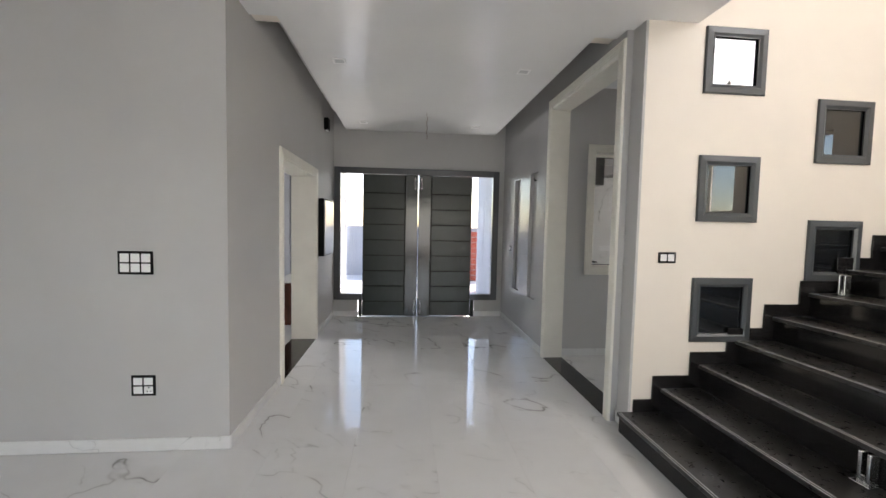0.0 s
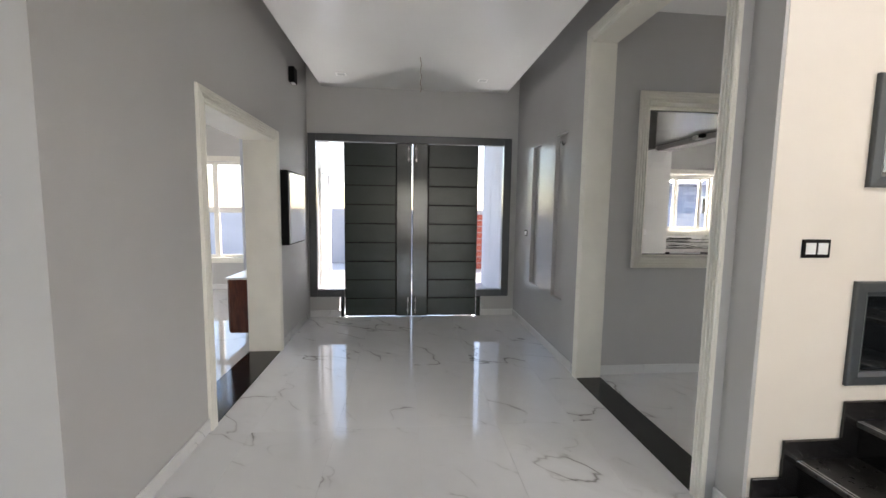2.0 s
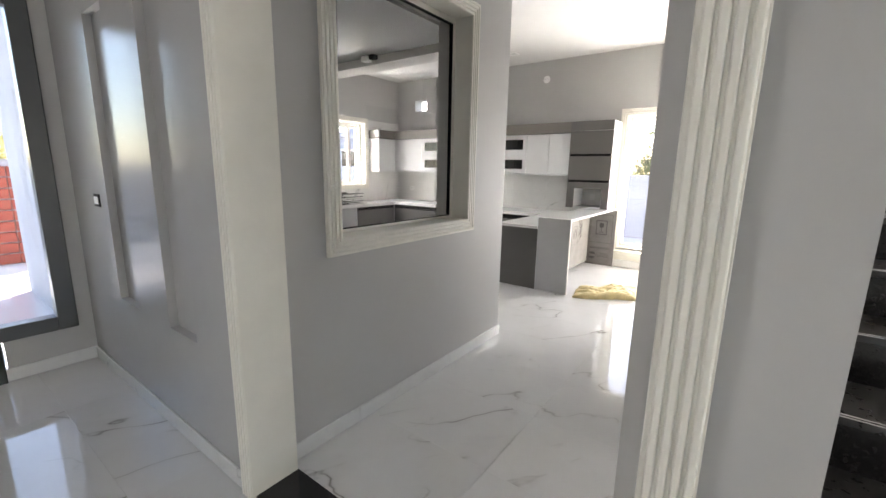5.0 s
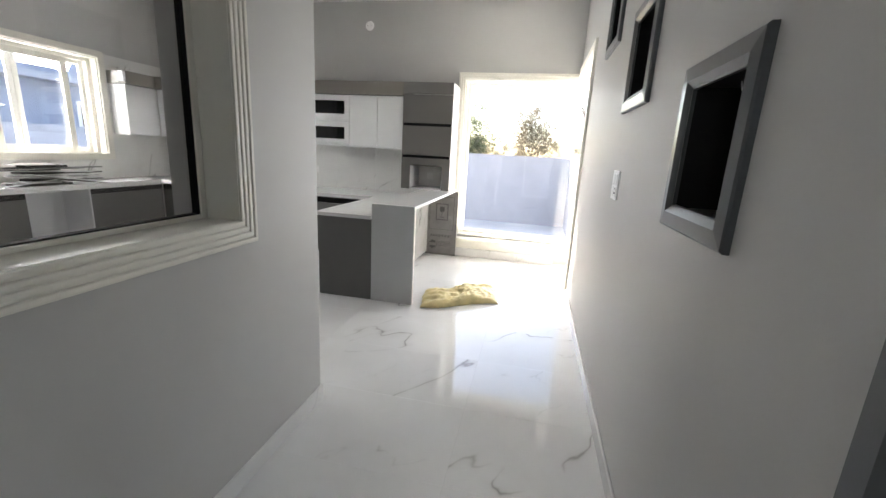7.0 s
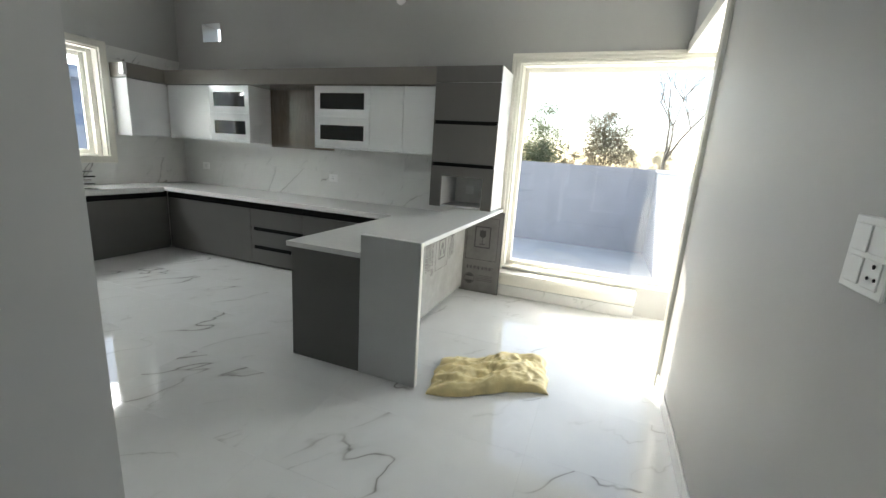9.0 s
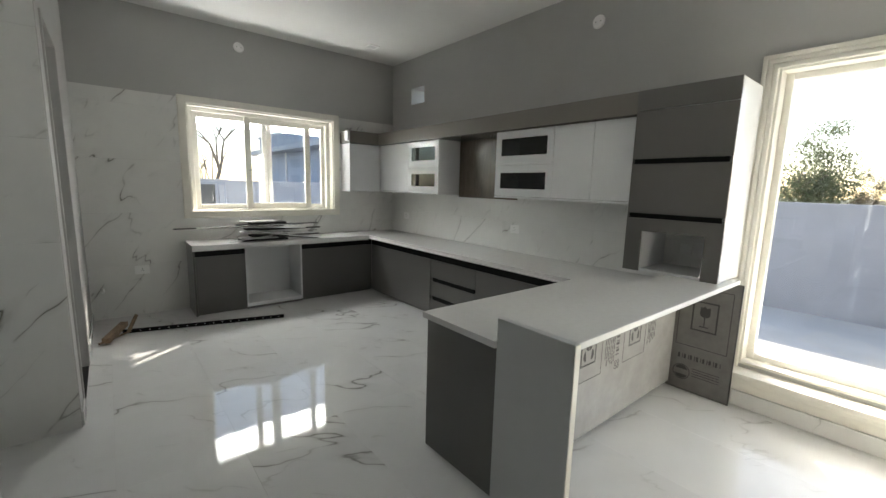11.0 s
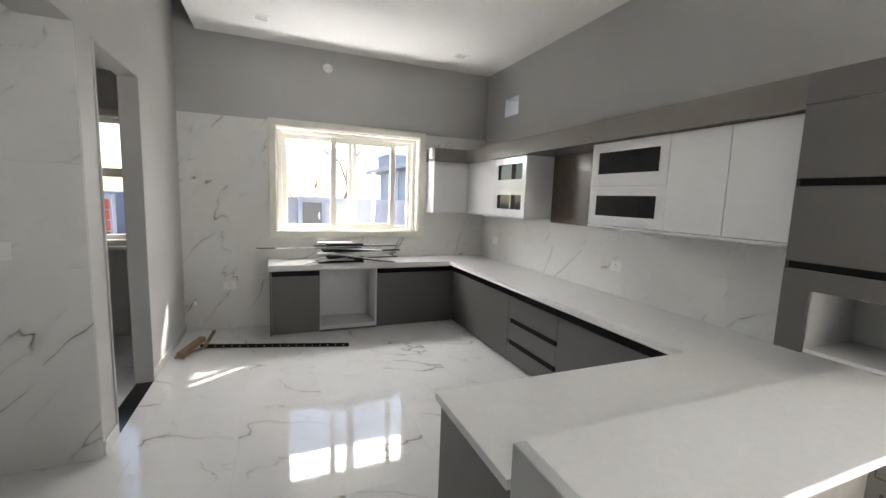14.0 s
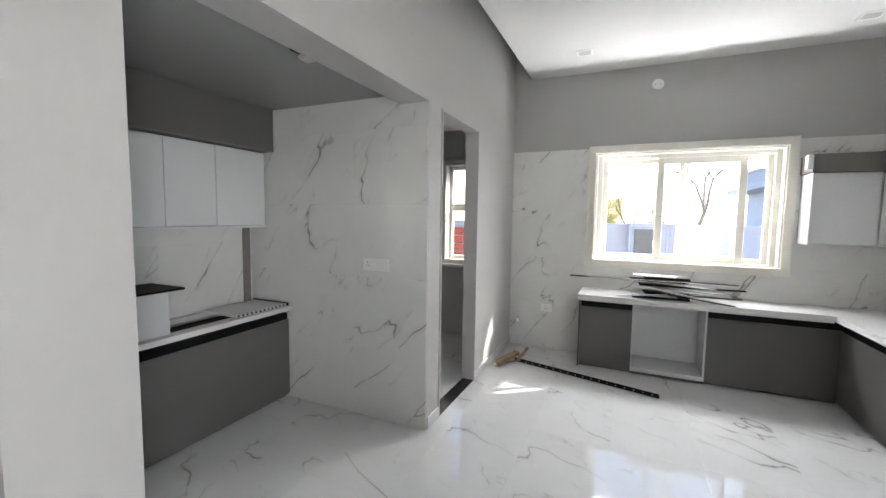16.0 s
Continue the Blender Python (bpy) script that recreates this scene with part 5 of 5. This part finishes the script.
house(9.0, 15.0, 14.3, 20.4, 2.55, "single-storey pale blue house with a flat roof behind the garden wall")
sp = thing("stone_pillar", (3.05, 12.8, -0.04), "grey pillar clad in split stone courses", "pillar")
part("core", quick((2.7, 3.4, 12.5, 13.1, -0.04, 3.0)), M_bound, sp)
for k in range(24):
    part("stone", quick((2.67 + 0.01 * (k % 3), 3.43 - 0.008 * (k % 2), 12.46 + 0.006 * (k % 4), 12.499, -0.03 + k * 0.125, 0.075 + k * 0.125), bevel=0.006), M_stone, sp)
g = thing("meter_cabinet", (5.82, 13.05, -0.35), "slate blue utility cabinet against the garden wall", "utility cabinet")
part("body", quick((5.48, 6.16, 12.92, 13.19, -0.35, 1.57), bevel=0.01), M_roof, g)
part("roof", quick((5.45, 6.19, 12.88, 13.19, 1.571, 1.62), bevel=0.006), M_bound, g)
dr = part("door", quick((5.58, 5.96, 12.90, 12.919, 0.3, 1.51), bevel=0.004), M_frame, g, "dark slate door")
part("handle", quick((5.90, 5.92, 12.875, 12.899, 1.18, 1.30), bevel=0.003), M_steel, dr)
part("pale_post", quick((6.02, 6.12, 12.895, 12.919, -0.35, 1.50), bevel=0.004), M_bound, g, "pale upright post")
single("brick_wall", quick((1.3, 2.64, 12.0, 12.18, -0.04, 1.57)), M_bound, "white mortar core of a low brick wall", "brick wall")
bk = bpy.data.objects["brick_wall"]
brick = finish("brick", quick((-0.125, 0.125, -0.02, 0.02, -0.075, 0.075), bevel=0.006), M_brick)
for j in range(9):
    for i in range(5):
        ob = new("brick", brick)
        ob.parent = bk
        ob.location = (1.45 + i * 0.26, 11.985, 0.05 + j * 0.17)


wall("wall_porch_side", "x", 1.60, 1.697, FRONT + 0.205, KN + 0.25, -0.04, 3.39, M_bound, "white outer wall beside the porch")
w = thing("window_13", (-1.6, 8.6, 0.22), "white framed porch window with slate blue glass", "window", kind="structure")
for n, q in (("frame_stile", (8.16, 8.22, 0.22, 2.30)), ("frame_stile", (8.96, 9.02, 0.22, 2.30)), ("frame_rail", (8.22, 8.96, 2.24, 2.30)), ("frame_rail", (8.22, 8.96, 0.22, 0.28))):
    bm = bmesh.new()
    pbox(bm, "x", HL - 0.098, HL - 0.06, *q)
    part(n, bevelled(bm, 0.004), M_white, w)
part("pane", quick((HL - 0.097, HL - 0.088, 8.22, 8.96, 0.28, 2.24)), M_roof, w, "slate blue closed pane")
# unseen slab, added to stop sun coming through the entrance side lights
single("sun_block_porch", quick((-3.4, 1.69, FRONT + 0.26, 9.5, 3.4, 3.55)), M_bound, "added unseen white slab that keeps sun off the hall floor", "porch roof", kind="structure")
for x in (-3.2,):
    c = thing("porch_column", (x + 0.2, 9.1, -0.04), "white painted square porch column", "column", "porch columns")
    part("shaft", quick((x, x + 0.4, 8.9, 9.3, -0.04, 3.4), bevel=0.01), M_bound, c)
    part("plinth", quick((x - 0.04, x + 0.44, 8.86, 9.34, -0.04, 0.12), bevel=0.01), M_bound, c)


def tree(x, y, h, seed, leafy, mat, label, spread=0.42, depth=4):
    r = random.Random(seed)
    t = thing("tree", (x, y, -0.36), label, "tree", "trees beyond the wall")
    bm = bmesh.new()
    tips = []

    def grow(p, d, ln, rad, lev):
        q = p
        for k in range(3):
            d = (d + Vector((r.uniform(-1, 1), r.uniform(-1, 1), r.uniform(-0.3, 0.6))) * 0.14).normalized()
            n = q + d * ln / 3
            tube(bm, q, n, rad * (1 - k * 0.12), rad * (1 - (k + 1) * 0.12), 6 if lev < 2 else 4)
            q = n
            if lev >= 1:
                tips.append(q.copy())
        if lev < depth:
            for _ in range(3 if lev < 3 else 2):
                nd = (d + Vector((r.uniform(-1, 1), r.uniform(-1, 1), r.uniform(-0.2, 0.7))) * (spread + 0.35)).normalized()
                grow(q, nd, ln * r.uniform(0.6, 0.82), rad * 0.55, lev + 1)

    grow(Vector((x, y, -0.36)), Vector((0, 0, 1)), h * (0.22 if leafy else 0.34), h * 0.018, 0)
    part("trunk", bm, M_bark, t)
    if leafy:
        vs, fs = [], []
        lumps = []
        while len(lumps) < 70:
            q = Vector((r.uniform(-1, 1), r.uniform(-1, 1), r.uniform(-1, 1)))
            if q.length < 1 and (q.length > 0.45 or r.random() < 0.3):
                lumps.append(Vector((x + q.x * h * 0.27, y + q.y * h * 0.27, h * (0.50 + q.z * 0.40))))
        for c in lumps:
            for _ in range(leafy * 5):
                o = c + Vector((r.gauss(0, 1), r.gauss(0, 1), r.gauss(0, 0.8))) * h * 0.05
                a = Vector((r.uniform(-1, 1), r.uniform(-1, 1), r.uniform(-1, 1))).normalized() * h * 0.012
                b2 = a.cross(Vector((r.uniform(-1, 1), r.uniform(-1, 1), 1))).normalized() * h * 0.0065
                k = len(vs)
                vs += [tuple(o - a), tuple(o + b2), tuple(o + a), tuple(o - b2)]
                fs.append((k, k + 1, k + 2, k + 3))
        me = bpy.data.meshes.new("crown")
        me.from_pydata(vs, [], fs)
        me.materials.append(mat)
        ob = new("crown", me)
        ob.parent = t
        ob.matrix_parent_inverse = Matrix.Translation(-t.location)
    return t


tree(30, 7.7, 5.6, 3, 26, M_leaf, "bushy green tree beyond the boundary wall")
tree(38, 3.7, 6.6, 5, 26, M_leaf_dry, "broad olive tree beyond the boundary wall")
tree(44, 7.0, 3.6, 6, 22, M_leaf_dry, "low dry tree beyond the boundary wall")
tree(46, 9.4, 3.4, 8, 22, M_leaf_dry, "low dry tree beyond the boundary wall")
tree(47, 5.4, 3.2, 13, 22, M_leaf_dry, "low dry tree beyond the boundary wall")
tree(48, 1.4, 3.4, 9, 22, M_leaf_dry, "low dry tree beyond the boundary wall")
tree(42, -0.6, 3.4, 10, 22, M_leaf_dry, "low dry tree beyond the boundary wall")
tree(24, 1.3, 6.6, 12, 0, M_leaf, "bare winter tree beyond the boundary wall", 0.5, 5)
tree(5.85, 13.95, 3.1, 21, 0, M_leaf, "bare pollarded tree behind the garden wall", 0.15, 3)
tree(8.3, 28, 7.4, 22, 0, M_leaf, "bare winter tree behind the garden wall", 0.5, 4)
tree(4.2, 36, 4.4, 23, 22, M_leaf_yellow, "yellow-green tree behind the garden wall")



# ---- floors and ground (last: many pieces) ----
single("floor", quick((LW, KE + 0.2, LS, DN + 0.6, -0.12, -0.002)), M_skirt, "grout bed under the floor tiles", "floor", kind="structure")
floor_ob = bpy.data.objects["floor"]
def tile_mesh(name, sx, sy, sz, mat, bev=0.0015):
    bm = quick((-sx / 2, sx / 2, -sy / 2, sy / 2, -sz, 0), bevel=bev)
    return finish(name, bm, mat)


TX, TY = 0.6, 1.2
floor_tile = tile_mesh("floor_tile", TX - 0.0006, TY - 0.0006, 0.012, M_floor, 0.0004)
ix = int((KE + 0.3 - LW) / TX) + 1
iy = int((DN + 0.7 - LS) / TY) + 1
far = bmesh.new()
for i in range(ix):
    for j in range(iy):
        x, y = LW + (i + 0.5) * TX, LS + (j + 0.5) * TY + 0.3
        near = (-1.6 < x < 1.9 and 0.5 < y < 7.2) or (1.3 < x < 4.4 and 2.5 < y < 4.9) or (3.8 < x < 8.2 and 2.6 < y < 9.6) or (2.0 < x < 4.4 and 4.8 < y < 7.0)
        if near:
            ob = new("floor_tile", floor_tile)
            ob.location = (x, y, 0.0)
            ob.parent = floor_ob
        else:
            box(far, x - TX / 2 + 0.0003, x + TX / 2 - 0.0003, y - TY / 2 + 0.0003, y + TY / 2 - 0.0003, -0.012, 0)
t = part("far_floor_tiles", far, M_floor, floor_ob)
tagged(t, "polished white marble floor tiles of the other rooms", kind="stuff")
